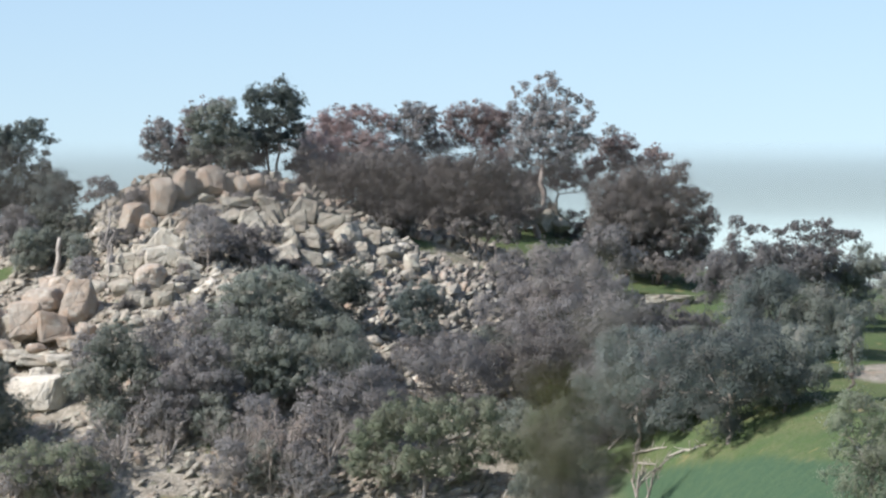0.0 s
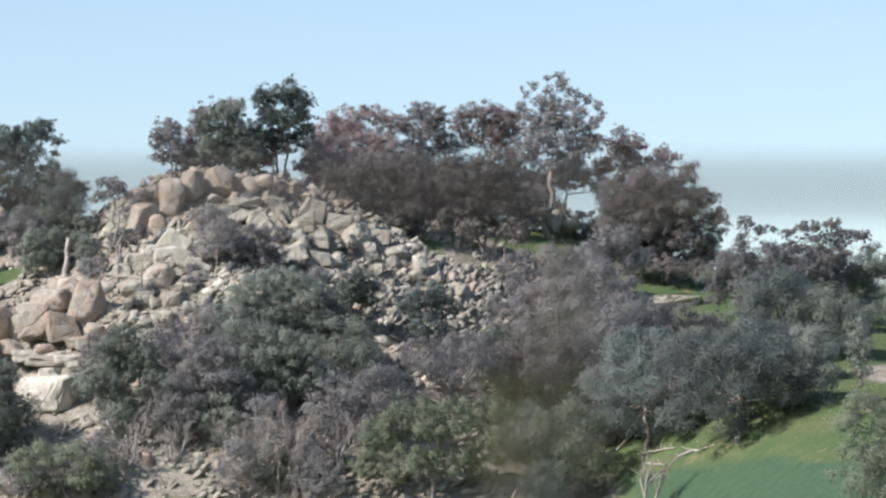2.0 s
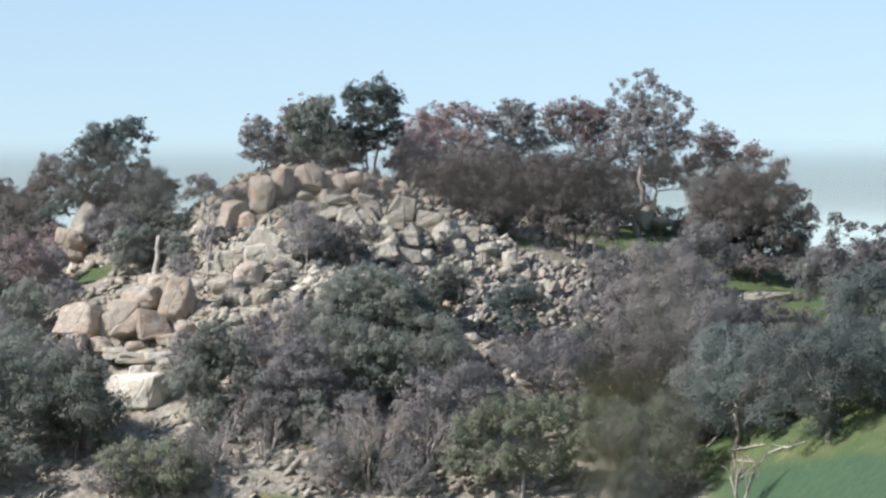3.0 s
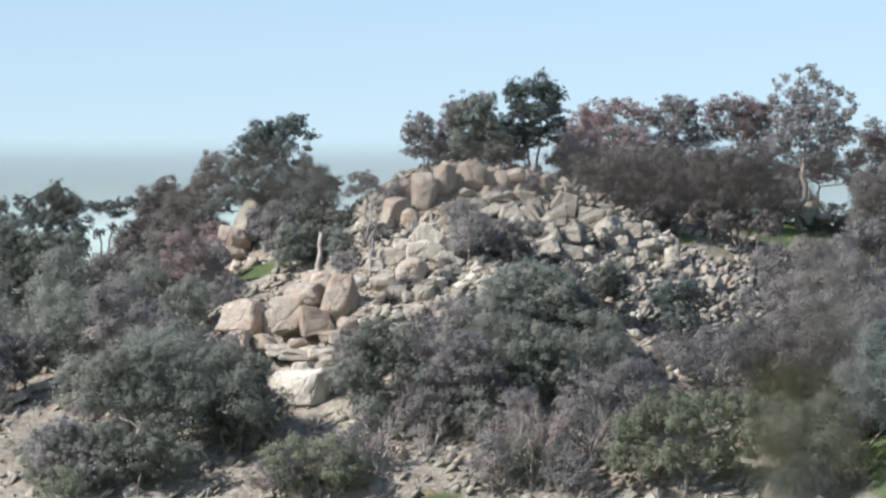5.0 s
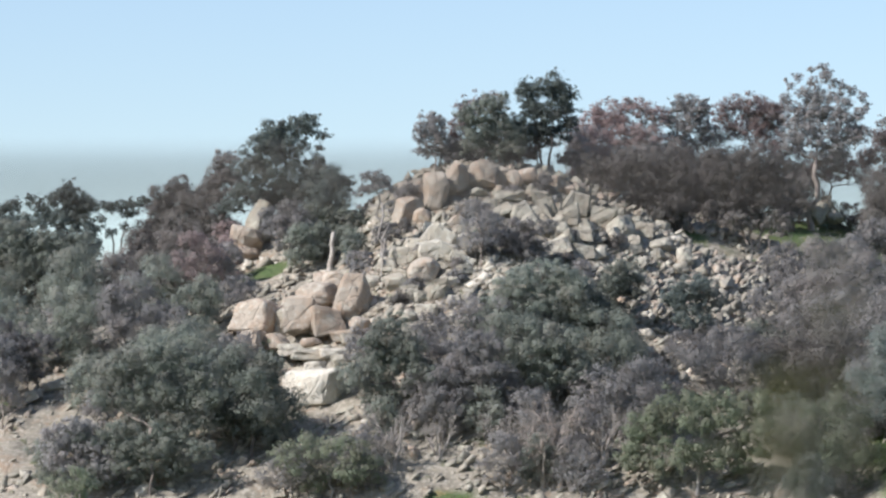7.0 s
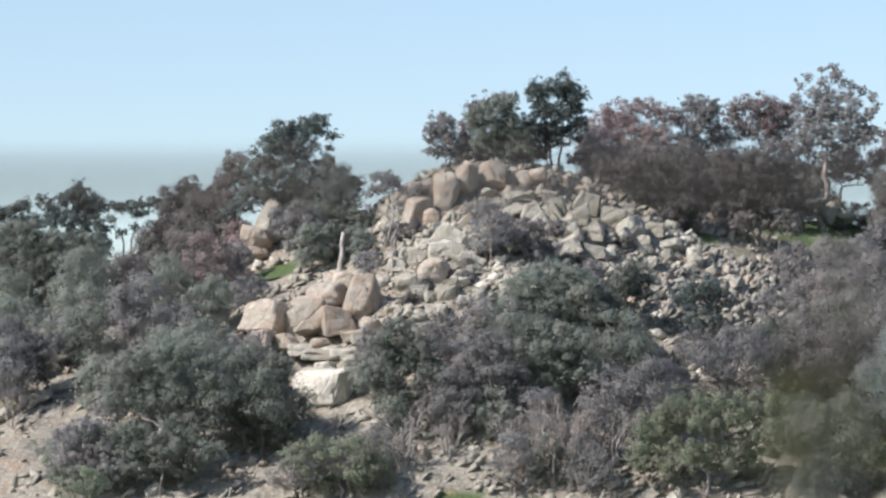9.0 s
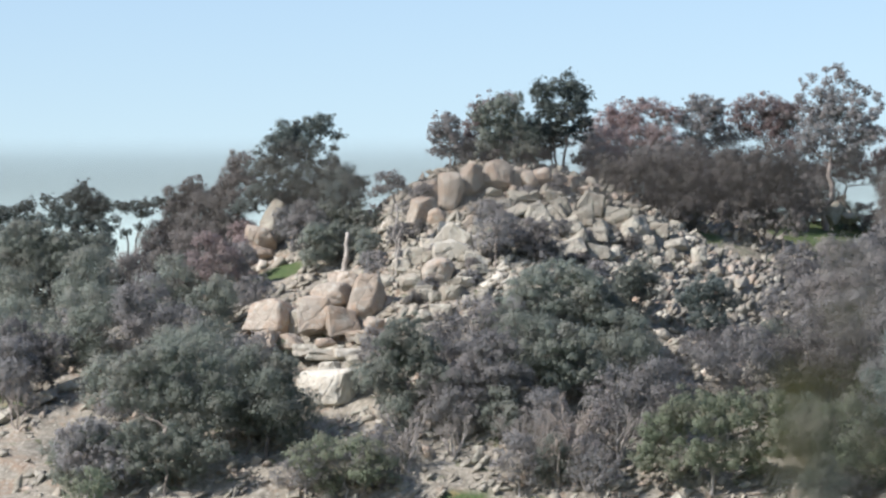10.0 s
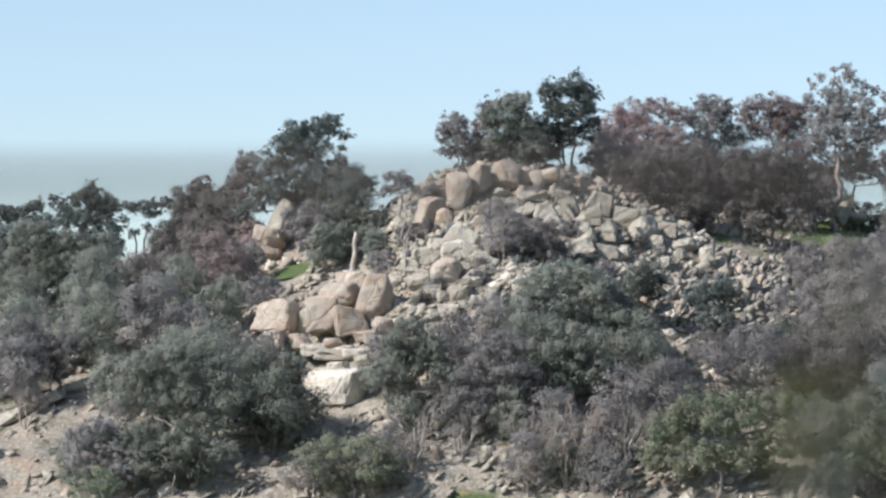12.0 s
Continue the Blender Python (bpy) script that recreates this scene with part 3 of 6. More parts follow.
boulder(-40.20, 369.80, 2.7, 2.5, 4.4, "pale rounded boulder beside the dark pine", 127, GREY, square=0.3, z=26.75)
boulder(-41.22, 368.00, 2.99, 2.69, 3.03, "orange weathered outcrop below the pine", 128, TAN, square=0.6, z=24.95)
tree("red", -42.0, 361.4, 4.4, 1.4, "low russet scrubby bush beside a pale boulder", 129, low=0.0)
boulder(-41.26, 367.55, 2.95, 2.66, 1.77, "orange weathered outcrop below the pine", 130, TAN, square=0.6, z=23.75)
boulder(-42.36, 367.15, 1.48, 1.33, 0.98, "orange weathered outcrop below the pine", 131, TAN, z=22.83)
boulder(-33.08, 343.25, 1.84, 1.65, 0.83, "weathered tan granite boulder on the rocky slope", 132, TAN, z=15.08)
boulder(-29.09, 342.75, 1.84, 1.65, 1.38, "weathered tan granite boulder on the rocky slope", 133, TAN, z=16.53)
# pale slabs
boulder(-31.75, 334.90, 4.8, 3.8, 3.3, "white sunlit granite slab on the slope", 134, WHITE, square=0.75, rough=0.12, turn=-35, z=11.1)
boulder(-22.88, 352.54, 3.30, 2.64, 2.07, "white sunlit granite slab on the slope", 138, WHITE, square=0.95, rough=0.12, tip=28.0, z=24.10)
boulder(-22.09, 350.54, 3.28, 2.63, 1.69, "white sunlit granite slab on the slope", 139, WHITE, square=0.95, rough=0.12, tip=25.0, z=22.74)
boulder(-23.85, 350.08, 2.44, 1.95, 2.16, "white sunlit granite slab on the slope", 140, WHITE, square=0.95, rough=0.12, tip=0.0, z=22.91)
boulder(-23.82, 355.25, 2.09, 1.67, 1.24, "white sunlit granite slab on the slope", 141, WHITE, square=0.95, rough=0.12, tip=10.0, z=25.14)
boulder(-20.89, 349.38, 2.62, 2.09, 1.22, "white sunlit granite slab on the slope", 142, WHITE, square=0.95, rough=0.12, tip=20.0, z=22.01)
boulder(-25.05, 352.25, 2.07, 1.66, 1.70, "white sunlit granite slab on the slope", 143, WHITE, square=0.95, rough=0.12, tip=0.0, z=23.33)
boulder(-32.70, 341.79, 3.84, 3.45, 1.10, "pale broken ledge below the boulder cluster", 144, GREY, square=0.8, rough=0.12, z=14.05)
boulder(-34.71, 343.37, 2.30, 2.07, 1.10, "pale broken ledge below the boulder cluster", 145, GREY, square=0.8, rough=0.12, z=14.49)
boulder(-5.73, 344.42, 1.57, 1.41, 1.11, "pale rock between dark shrubs", 146, WHITE, rough=0.12, z=15.68)
# grey slabs below the crest
boulder(-18.34, 358.50, 2.78, 2.50, 1.15, "grey lichened granite block below the crest", 147, GREY, square=0.9, tip=-25.0, rough=0.09, z=26.78)
boulder(-16.36, 357.52, 1.91, 1.72, 2.39, "grey lichened granite block below the crest", 148, GREY, square=0.9, tip=-38.0, rough=0.09, z=26.41)
boulder(-15.32, 357.94, 1.63, 1.47, 2.30, "grey lichened granite block below the crest", 149, GREY, square=0.9, tip=-38.0, rough=0.09, z=26.24)
boulder(-14.32, 359.44, 1.64, 1.47, 2.12, "grey lichened granite block below the crest", 150, GREY, square=0.8, tip=-20.0, rough=0.09, z=27.02)
boulder(-11.97, 362.91, 2.43, 2.19, 2.23, "grey lichened granite block below the crest", 151, GREY, square=0.9, tip=20.0, rough=0.09, z=27.74)
boulder(-12.69, 359.60, 2.21, 1.99, 1.64, "grey lichened granite block below the crest", 152, GREY, square=0.7, tip=0.0, rough=0.09, z=26.25)
boulder(-9.67, 362.38, 2.33, 2.10, 1.94, "grey lichened granite block below the crest", 153, GREY, square=0.7, tip=10.0, rough=0.09, z=26.42)
boulder(-8.28, 361.01, 2.80, 2.52, 2.22, "grey lichened granite block below the crest", 154, GREY, square=0.6, tip=-25.0, rough=0.09, z=25.35)
boulder(-13.06, 356.57, 2.10, 1.89, 1.62, "grey lichened granite block below the crest", 155, GREY, square=0.7, tip=-30.0, rough=0.09, z=24.89)
boulder(-14.41, 356.84, 2.20, 1.98, 1.15, "grey lichened granite block below the crest", 156, GREY, square=0.8, tip=0.0, rough=0.09, z=25.11)
boulder(-11.34, 358.07, 2.11, 1.90, 1.44, "grey lichened granite block below the crest", 157, GREY, square=0.7, tip=0.0, rough=0.09, z=24.84)
boulder(-13.35, 353.91, 2.46, 2.22, 1.89, "grey lichened granite block below the crest", 158, GREY, square=0.8, tip=-20.0, rough=0.09, z=23.38)
boulder(-11.02, 355.57, 2.09, 1.88, 1.43, "grey lichened granite block below the crest", 159, GREY, square=0.7, tip=0.0, rough=0.09, z=23.19)
boulder(-7.30, 360.52, 1.93, 1.74, 1.45, "grey lichened granite block below the crest", 160, GREY, square=0.7, tip=0.0, rough=0.09, z=24.25)
boulder(-6.15, 363.95, 1.66, 1.49, 1.36, "grey lichened granite block below the crest", 161, GREY, square=0.7, tip=0.0, rough=0.09, z=25.53)
boulder(-4.66, 361.57, 2.13, 1.92, 1.45, "grey lichened granite block below the crest", 162, GREY, square=0.6, tip=0.0, rough=0.09, z=24.06)
boulder(-2.67, 360.39, 1.45, 1.30, 1.93, "grey lichened granite block below the crest", 163, GREY, square=0.8, tip=0.0, rough=0.09, z=23.01)
boulder(-17.78, 362.03, 2.91, 2.62, 1.16, "grey lichened granite block below the crest", 164, GREY, square=0.8, tip=0.0, rough=0.09, z=28.29)
boulder(-15.09, 361.69, 1.65, 1.48, 1.45, "grey lichened granite block below the crest", 165, GREY, square=0.7, tip=0.0, rough=0.09, z=28.26)
boulder(-20.45, 361.72, 1.74, 1.57, 0.97, "grey lichened granite block below the crest", 166, GREY, square=0.6, tip=0.0, rough=0.09, z=28.68)
boulder(-19.57, 359.02, 1.92, 1.73, 1.06, "grey lichened granite block below the crest", 167, GREY, square=0.9, tip=-20.0, rough=0.09, z=27.36)
boulder(-8.68, 367.95, 1.68, 1.51, 1.18, "grey lichened granite block below the crest", 168, GREY, square=0.7, tip=0.0, rough=0.09, z=27.59)
boulder(-26.48, 351.01, 1.88, 1.69, 1.60, "grey lichened granite block below the crest", 169, GREY, square=0.7, tip=0.0, rough=0.09, z=22.55)
boulder(-27.38, 350.43, 1.60, 1.44, 1.41, "grey lichened granite block below the crest", 170, GREY, square=0.6, tip=0.0, rough=0.09, z=21.81)
boulder(-26.47, 347.80, 2.05, 1.84, 1.68, "grey lichened granite block below the crest", 171, GREY, square=0.6, tip=0.0, rough=0.09, z=20.25)
boulder(-25.16, 345.95, 1.67, 1.50, 1.39, "grey lichened granite block below the crest", 172, GREY, square=0.7, tip=0.0, rough=0.09, z=19.22)
boulder(-22.97, 344.62, 2.31, 2.08, 1.57, "grey lichened granite block below the crest", 173, GREY, square=0.7, tip=0.0, rough=0.09, z=19.14)
boulder(-28.70, 349.18, 1.59, 1.43, 1.31, "grey lichened granite block below the crest", 174, GREY, square=0.6, tip=0.0, rough=0.09, z=20.33)
boulder(-21.92, 346.30, 2.04, 1.84, 1.21, "grey lichened granite block below the crest", 175, GREY, square=0.7, tip=0.0, rough=0.09, z=20.15)
boulder(-23.49, 342.04, 2.01, 1.81, 1.56, "grey lichened granite block below the crest", 176, GREY, square=0.7, tip=0.0, rough=0.09, z=17.40)
boulder(-24.83, 341.37, 1.37, 1.23, 1.28, "grey lichened granite block below the crest", 177, GREY, square=0.6, tip=0.0, rough=0.09, z=17.14)
boulder(19.40, 365.07, 4.88, 4.39, 1.0, "low pale rock ledge in the grass", 179, GREY, square=0.72, z=20.05)
boulder(-58.58, 338.43, 3.44, 3.09, 1.18, "long grey rock ledge on the shaded flank", 180, GREY, square=0.9, tip=-22.0, rough=0.1, z=8.96)
boulder(-56.12, 340.81, 3.01, 2.71, 1.19, "long grey rock ledge on the shaded flank", 181, GREY, square=0.9, tip=-22.0, rough=0.1, z=10.48)
boulder(-54.30, 343.37, 2.30, 2.07, 1.01, "long grey rock ledge on the shaded flank", 182, GREY, square=0.9, tip=-22.0, rough=0.1, z=11.47)
boulder(-53.07, 344.50, 1.84, 1.66, 0.83, "long grey rock ledge on the shaded flank", 183, GREY, square=0.9, tip=-22.0, rough=0.1, z=12.15)
boulder(9.30, 386.80, 2.07, 1.87, 2.28, "pale split rock on the ridge by the gum", 178, GREY, square=0.45, rough=0.1, z=28.49)
boulder(10.83, 387.50, 1.87, 1.68, 1.45, "pale split rock on the ridge by the gum", 179, GREY, square=0.60, rough=0.1, z=28.22)
boulder(10.12, 388.00, 1.04, 0.94, 1.35, "pale split rock on the ridge by the gum", 185, GREY, square=0.72, rough=0.1, z=29.62)
boulder(-32.29, 342.60, 2.48, 2.23, 1.01, "pale broken ledge below the boulder cluster", 840, GREY, square=0.76, rough=0.1, tip=-8.0, turn=5)
boulder(-30.40, 343.20, 2.02, 1.82, 1.01, "pale broken ledge below the boulder cluster", 841, TAN, square=0.76, rough=0.1, tip=-5.0, turn=-8)
boulder(-33.63, 341.20, 2.20, 1.98, 0.91, "pale broken ledge below the boulder cluster", 842, GREY, square=0.76, rough=0.1, tip=-2.0, turn=-21)
boulder(-31.10, 340.80, 2.47, 2.22, 1.01, "pale broken ledge below the boulder cluster", 843, WHITE, square=0.76, rough=0.1, tip=1.0, turn=16)
boulder(-29.69, 342.00, 1.83, 1.65, 0.92, "pale broken ledge below the boulder cluster", 844, GREY, square=0.76, rough=0.1, tip=4.0, turn=3)
boulder(-32.46, 339.60, 2.00, 1.80, 0.82, "pale broken ledge below the boulder cluster", 845, WHITE, square=0.76, rough=0.1, tip=-8.0, turn=-10)
boulder(-30.13, 339.20, 1.82, 1.64, 0.91, "pale broken ledge below the boulder cluster", 846, GREY, square=0.76, rough=0.1, tip=-5.0, turn=-23)
boulder(-34.78, 342.00, 1.56, 1.40, 0.92, "pale broken ledge below the boulder cluster", 847, TAN, square=0.76, rough=0.1, tip=-2.0, turn=14)
boulder(-15.78, 357.00, 1.53, 1.38, 1.69, "grey lichened granite block below the crest", 860, GREY, square=0.72, rough=0.1, tip=-34.0, turn=-5)
boulder(-14.65, 358.50, 1.30, 1.18, 1.77, "grey lichened granite block below the crest", 861, GREY, square=0.76, rough=0.1, tip=-28.0, turn=-18)
boulder(-13.40, 357.50, 1.38, 1.24, 1.54, "grey lichened granite block below the crest", 862, GREY, square=0.80, rough=0.1, tip=-22.0, turn=19)
boulder(-12.29, 360.00, 1.54, 1.39, 1.70, "grey lichened granite block below the crest", 863, GREY, square=0.84, rough=0.1, tip=-16.0, turn=6)
boulder(-11.05, 359.00, 1.38, 1.25, 1.31, "grey lichened granite block below the crest", 864, GREY, square=0.72, rough=0.1, tip=-34.0, turn=-7)
boulder(-8.89, 359.50, 1.46, 1.32, 1.16, "grey lichened granite block below the crest", 865, GREY, square=0.76, rough=0.1, tip=-28.0, turn=-20)
boulder(-6.95, 359.00, 1.38, 1.25, 1.08, "grey lichened granite block below the crest", 866, GREY, square=0.80, rough=0.1, tip=-22.0, turn=17)
boulder(-9.99, 356.00, 1.53, 1.38, 1.14, "grey lichened granite block below the crest", 867, GREY, square=0.84, rough=0.1, tip=-16.0, turn=4)
boulder(-12.61, 355.50, 1.60, 1.44, 1.14, "grey lichened granite block below the crest", 868, GREY, square=0.72, rough=0.1, tip=-34.0, turn=-9)
boulder(-5.02, 359.50, 1.31, 1.18, 1.08, "grey lichened granite block below the crest", 869, GREY, square=0.76, rough=0.1, tip=-28.0, turn=-22)
boulder(-3.08, 358.50, 1.30, 1.18, 1.00, "grey lichened granite block below the crest", 870, GREY, square=0.80, rough=0.1, tip=-22.0, turn=15)
boulder(-6.42, 356.50, 1.46, 1.30, 1.07, "grey lichened granite block below the crest", 871, GREY, square=0.84, rough=0.1, tip=-16.0, turn=2)
boulder(-8.31, 355.50, 1.38, 1.23, 0.99, "grey lichened granite block below the crest", 872, GREY, square=0.72, rough=0.1, tip=-34.0, turn=-11)
boulder(-1.16, 360.00, 1.16, 1.04, 0.93, "grey lichened granite block below the crest", 873, GREY, square=0.76, rough=0.1, tip=-28.0, turn=-24)
boulder(-4.01, 355.50, 1.30, 1.17, 0.91, "grey lichened granite block below the crest", 874, GREY, square=0.80, rough=0.1, tip=-22.0, turn=13)
boulder(-21.50, 352.50, 1.66, 1.50, 1.29, "grey lichened granite block below the crest", 875, GREY, square=0.84, rough=0.1, tip=-16.0, turn=0)
boulder(-22.28, 350.00, 1.50, 1.35, 1.13, "grey lichened granite block below the crest", 876, GREY, square=0.72, rough=0.1, tip=-18.0, turn=-13)
boulder(-20.43, 350.50, 1.66, 1.49, 1.06, "grey lichened granite block below the crest", 877, GREY, square=0.76, rough=0.1, tip=-12.0, turn=24)
boulder(-25.14, 350.50, 1.35, 1.22, 1.13, "grey lichened granite block below the crest", 878, GREY, square=0.80, rough=0.1, tip=-6.0, turn=11)
boulder(-26.16, 348.50, 1.27, 1.14, 1.05, "grey lichened granite block below the crest", 879, GREY, square=0.84, rough=0.1, tip=0.0, turn=-2)
boulder(-22.48, 346.00, 1.49, 1.34, 0.97, "grey lichened granite block below the crest", 880, GREY, square=0.72, rough=0.1, tip=-18.0, turn=-15)
boulder(-20.71, 347.50, 1.34, 1.21, 0.97, "grey lichened granite block below the crest", 881, GREY, square=0.76, rough=0.1, tip=-12.0, turn=22)
boulder(-24.00, 344.50, 1.48, 1.33, 0.96, "grey lichened granite block below the crest", 882, GREY, square=0.80, rough=0.1, tip=-6.0, turn=9)
boulder(-21.39, 343.50, 1.33, 1.19, 0.89, "grey lichened granite block below the crest", 883, GREY, square=0.84, rough=0.1, tip=0.0, turn=-4)
# fallen and dead timber
log(17.2, 319.8, 5.5, 0.11, -64, "bleached fallen log lying on the grass", 184)
log(14.7, 326.5, 5.0, 0.1, -62, "bleached fallen log lying on the grass", 185)
log(15.0, 324.0, 3.4, 0.09, -70, "bleached fallen log lying on the grass", 186)
log(12.9, 329.8, 2.6, 0.09, 20, "bleached fallen log lying on the grass", 187, climb=0.9)
log(24.8, 357.8, 3.4, 0.13, 12, "bleached dead limb lying among grey scrub", 188, climb=1.2)
log(18.2, 342.2, 2.5, 0.12, 30, "bleached dead limb lying among grey scrub", 189, climb=0.8)
log(-33.0, 358.2, 3.5, 0.28, 0, "standing pale dead tree trunk on the crest", 190, upright=True, category='dead tree')
log(-27.9, 349.8, 3.2, 0.1, 0, "slim bare dead stem among the rocks", 191, upright=True, category='dead tree')
log(6.3, 376.2, 0.9, 0.05, 0, "short pale timber post standing in the grass", 192, upright=True, category='post')
log(12.4, 379.2, 0.9, 0.06, 0, "short pale timber post standing in the grass", 193, upright=True, category='post')
# trees along the skyline
grown_tree("pine", -15.1, 372.0, [(0.2, 38.9, 1.9, 1.4), (-1.6, 38.2, 1.1, 1.1), (1.9, 37.8, 1.0, 1.2), (-1.1, 36.6, 1.3, 1.1), (0.8, 36.5, 1.5, 1.2), (2.3, 35.5, 0.7, 0.9), (-2.2, 35.2, 1.1, 0.9), (-0.3, 35.0, 1.2, 0.8)], "dark green cypress pine on the rocky crest", 601, stems=2)
grown_tree("green", -18.9, 370.0, [(-1.0, 36.8, 1.6, 1.2), (-3.0, 36.1, 1.1, 1.0), (0.5, 35.2, 1.7, 1.3), (-1.7, 34.4, 1.6, 1.4), (1.5, 33.5, 1.2, 1.1), (-0.2, 32.9, 1.1, 0.7), (-2.9, 33.5, 1.0, 1.1)], "grey-green eucalypt tree with pale limbs on the slope", 602, pale=True)
grown_tree("red", -22.3, 373.0, [(0.5, 36.9, 1.4, 1.0), (-0.5, 35.4, 1.2, 1.1), (-1.0, 33.9, 1.1, 1.0), (2.4, 37.8, 1.1, 0.7)], "russet-tinged eucalypt tree with grey bark on the ridge", 603)
grown_tree("grey", -24.7, 370.5, [(-0.3, 35.4, 1.4, 1.1), (-1.3, 34.4, 0.8, 0.8), (0.6, 33.8, 1.3, 1.3), (-1.0, 33.0, 0.8, 0.6), (1.5, 32.7, 0.9, 0.8)], "grey-green eucalypt tree with pale limbs on the slope", 604)
grown_tree("oak", -17.0, 374.0, [(-0.0, 33.0, 1.5, 1.0), (-1.5, 32.6, 1.0, 0.7), (3.8, 32.6, 0.8, 0.6)], "low dark bush between the crest trees", 605)
grown_tree("red", -9.5, 384.0, [(-0.0, 37.7, 1.9, 1.3), (2.5, 38.0, 1.6, 1.1), (-1.8, 36.3, 1.4, 1.3), (0.9, 35.8, 2.1, 1.5), (4.1, 37.0, 1.2, 1.1), (-2.8, 34.7, 1.0, 1.0), (-1.3, 33.8, 1.3, 1.0), (3.1, 35.0, 1.9, 1.5)], "russet-tinged eucalypt tree with grey bark on the ridge", 606)
grown_tree("grey", -2.0, 386.0, [(-1.0, 38.4, 1.3, 1.0), (0.8, 38.2, 1.1, 0.9), (-0.5, 36.8, 1.6, 1.3), (1.0, 36.0, 1.1, 1.3), (-1.3, 34.9, 1.6, 1.2), (-2.3, 37.3, 0.8, 0.9)], "grey-green eucalypt tree with pale limbs on the slope", 607)
grown_tree("red", 3.4, 388.0, [(-1.7, 38.6, 1.5, 1.0), (0.5, 38.4, 1.7, 1.1), (-2.9, 37.2, 1.1, 1.2), (-0.5, 36.4, 1.9, 1.6), (1.8, 37.2, 1.5, 1.6), (1.6, 35.1, 1.6, 1.5), (2.9, 38.5, 0.7, 0.8)], "russet-tinged eucalypt tree with grey bark on the ridge", 608)
grown_tree("oak", -3.6, 371.0, [(-3.6, 32.0, 2.8, 1.5), (-5.6, 30.5, 1.8, 1.3), (-1.6, 30.0, 2.3, 1.8), (-0.0, 31.5, 1.8, 1.7), (-3.1, 28.9, 1.2, 0.8), (0.1, 28.2, 1.4, 1.4), (-7.3, 31.7, 1.0, 1.1)], "dense dark brown-green drooping tree on the hill", 609, stems=2)
grown_tree("oak", 3.2, 372.5, [(0.2, 32.1, 3.3, 1.6), (-2.4, 30.6, 2.2, 1.7), (2.2, 30.4, 2.3, 1.8), (-0.1, 29.0, 2.5, 1.6), (2.9, 27.8, 1.5, 1.4), (-2.4, 27.8, 1.3, 1.0), (0.2, 27.2, 1.5, 0.7), (-3.6, 32.1, 1.2, 1.3)], "dense dark brown-green drooping tree on the hill", 610, stems=3, pale=True)
grown_tree("oak", -1.0, 383.0, [(-0.5, 28.6, 2.1, 1.8), (1.3, 27.6, 1.5, 1.5), (-1.8, 26.9, 1.1, 0.9), (-3.9, 28.1, 1.3, 1.3)], "low dark bush in the shade of the ridge trees", 611)
grown_tree("oak", 7.0, 384.0, [(0.5, 30.7, 1.3, 1.5), (-0.8, 29.2, 1.2, 1.3), (0.8, 28.7, 0.9, 1.0)], "low dark bush in the shade of the ridge trees", 612)
grown_tree("grey", 8.7, 386.0, [(-1.1, 37.1, 1.7, 1.2), (0.7, 38.4, 1.2, 1.3), (2.6, 37.6, 1.3, 1.4), (3.3, 35.6, 1.6, 1.3), (0.5, 35.6, 1.8, 1.2), (-1.6, 35.0, 1.1, 1.2), (2.0, 34.0, 1.4, 1.2), (4.6, 35.6, 1.1, 1.1), (1.3, 33.6, 1.6, 0.8), (4.4, 37.4, 0.7, 0.7), (-0.6, 39.5, 0.7, 0.7), (-2.4, 39.0, 0.6, 0.6), (1.4, 41.2, 0.7, 0.8), (0.2, 40.5, 0.5, 0.5), (-1.1, 41.0, 0.5, 0.4), (-1.9, 40.2, 0.4, 0.4), (-2.3, 40.8, 0.2, 0.2), (2.0, 40.3, 0.4, 0.5), (2.8, 40.2, 0.4, 0.6), (3.7, 39.7, 0.5, 0.5), (4.7, 39.1, 0.5, 0.5), (1.1, 42.0, 0.5, 0.3), (-0.0, 41.7, 0.4, 0.3), (5.1, 38.3, 0.3, 0.3), (6.7, 36.7, 0.8, 0.6), (-1.3, 38.1, 0.7, 0.5), (0.6, 39.6, 0.5, 0.5), (1.8, 39.1, 0.6, 0.5), (-0.3, 38.5, 0.6, 0.5), (3.2, 38.6, 0.5, 0.4), (1.1, 37.3, 0.8, 0.6), (2.6, 39.4, 0.4, 0.4)], "tall open-crowned gum tree with a pale trunk", 613, pale=True, thin=0.95)
grown_tree("red", 15.3, 391.0, [(1.6, 36.0, 1.3, 1.0), (-0.2, 35.9, 0.9, 0.9), (0.5, 34.4, 1.8, 1.3), (-1.8, 33.6, 1.2, 1.0), (-3.1, 32.7, 0.8, 0.9), (2.0, 34.2, 1.5, 0.9)], "russet-tinged eucalypt tree with grey bark on the ridge", 614)
grown_tree("red", 19.9, 393.0, [(-0.2, 35.5, 0.8, 0.6), (0.8, 34.9, 0.7, 0.5), (-1.0, 34.7, 0.8, 0.7), (2.4, 33.9, 0.5, 0.4)], "russet-tinged eucalypt tree with grey bark on the ridge", 615)
grown_tree("oak", 19.1, 373.5, [(-0.7, 31.1, 2.9, 1.7), (-3.7, 29.6, 2.1, 1.9), (1.5, 29.8, 2.2, 2.1), (-1.7, 27.8, 2.8, 1.9), (2.8, 27.2, 2.0, 2.1), (4.5, 27.4, 1.0, 1.4), (-0.2, 25.7, 2.7, 1.8), (3.3, 24.5, 1.4, 1.3), (-3.2, 25.9, 1.5, 1.3), (0.8, 23.8, 1.8, 1.0), (4.0, 29.6, 0.6, 0.7)], "dense dark brown-green drooping tree on the hill", 616)
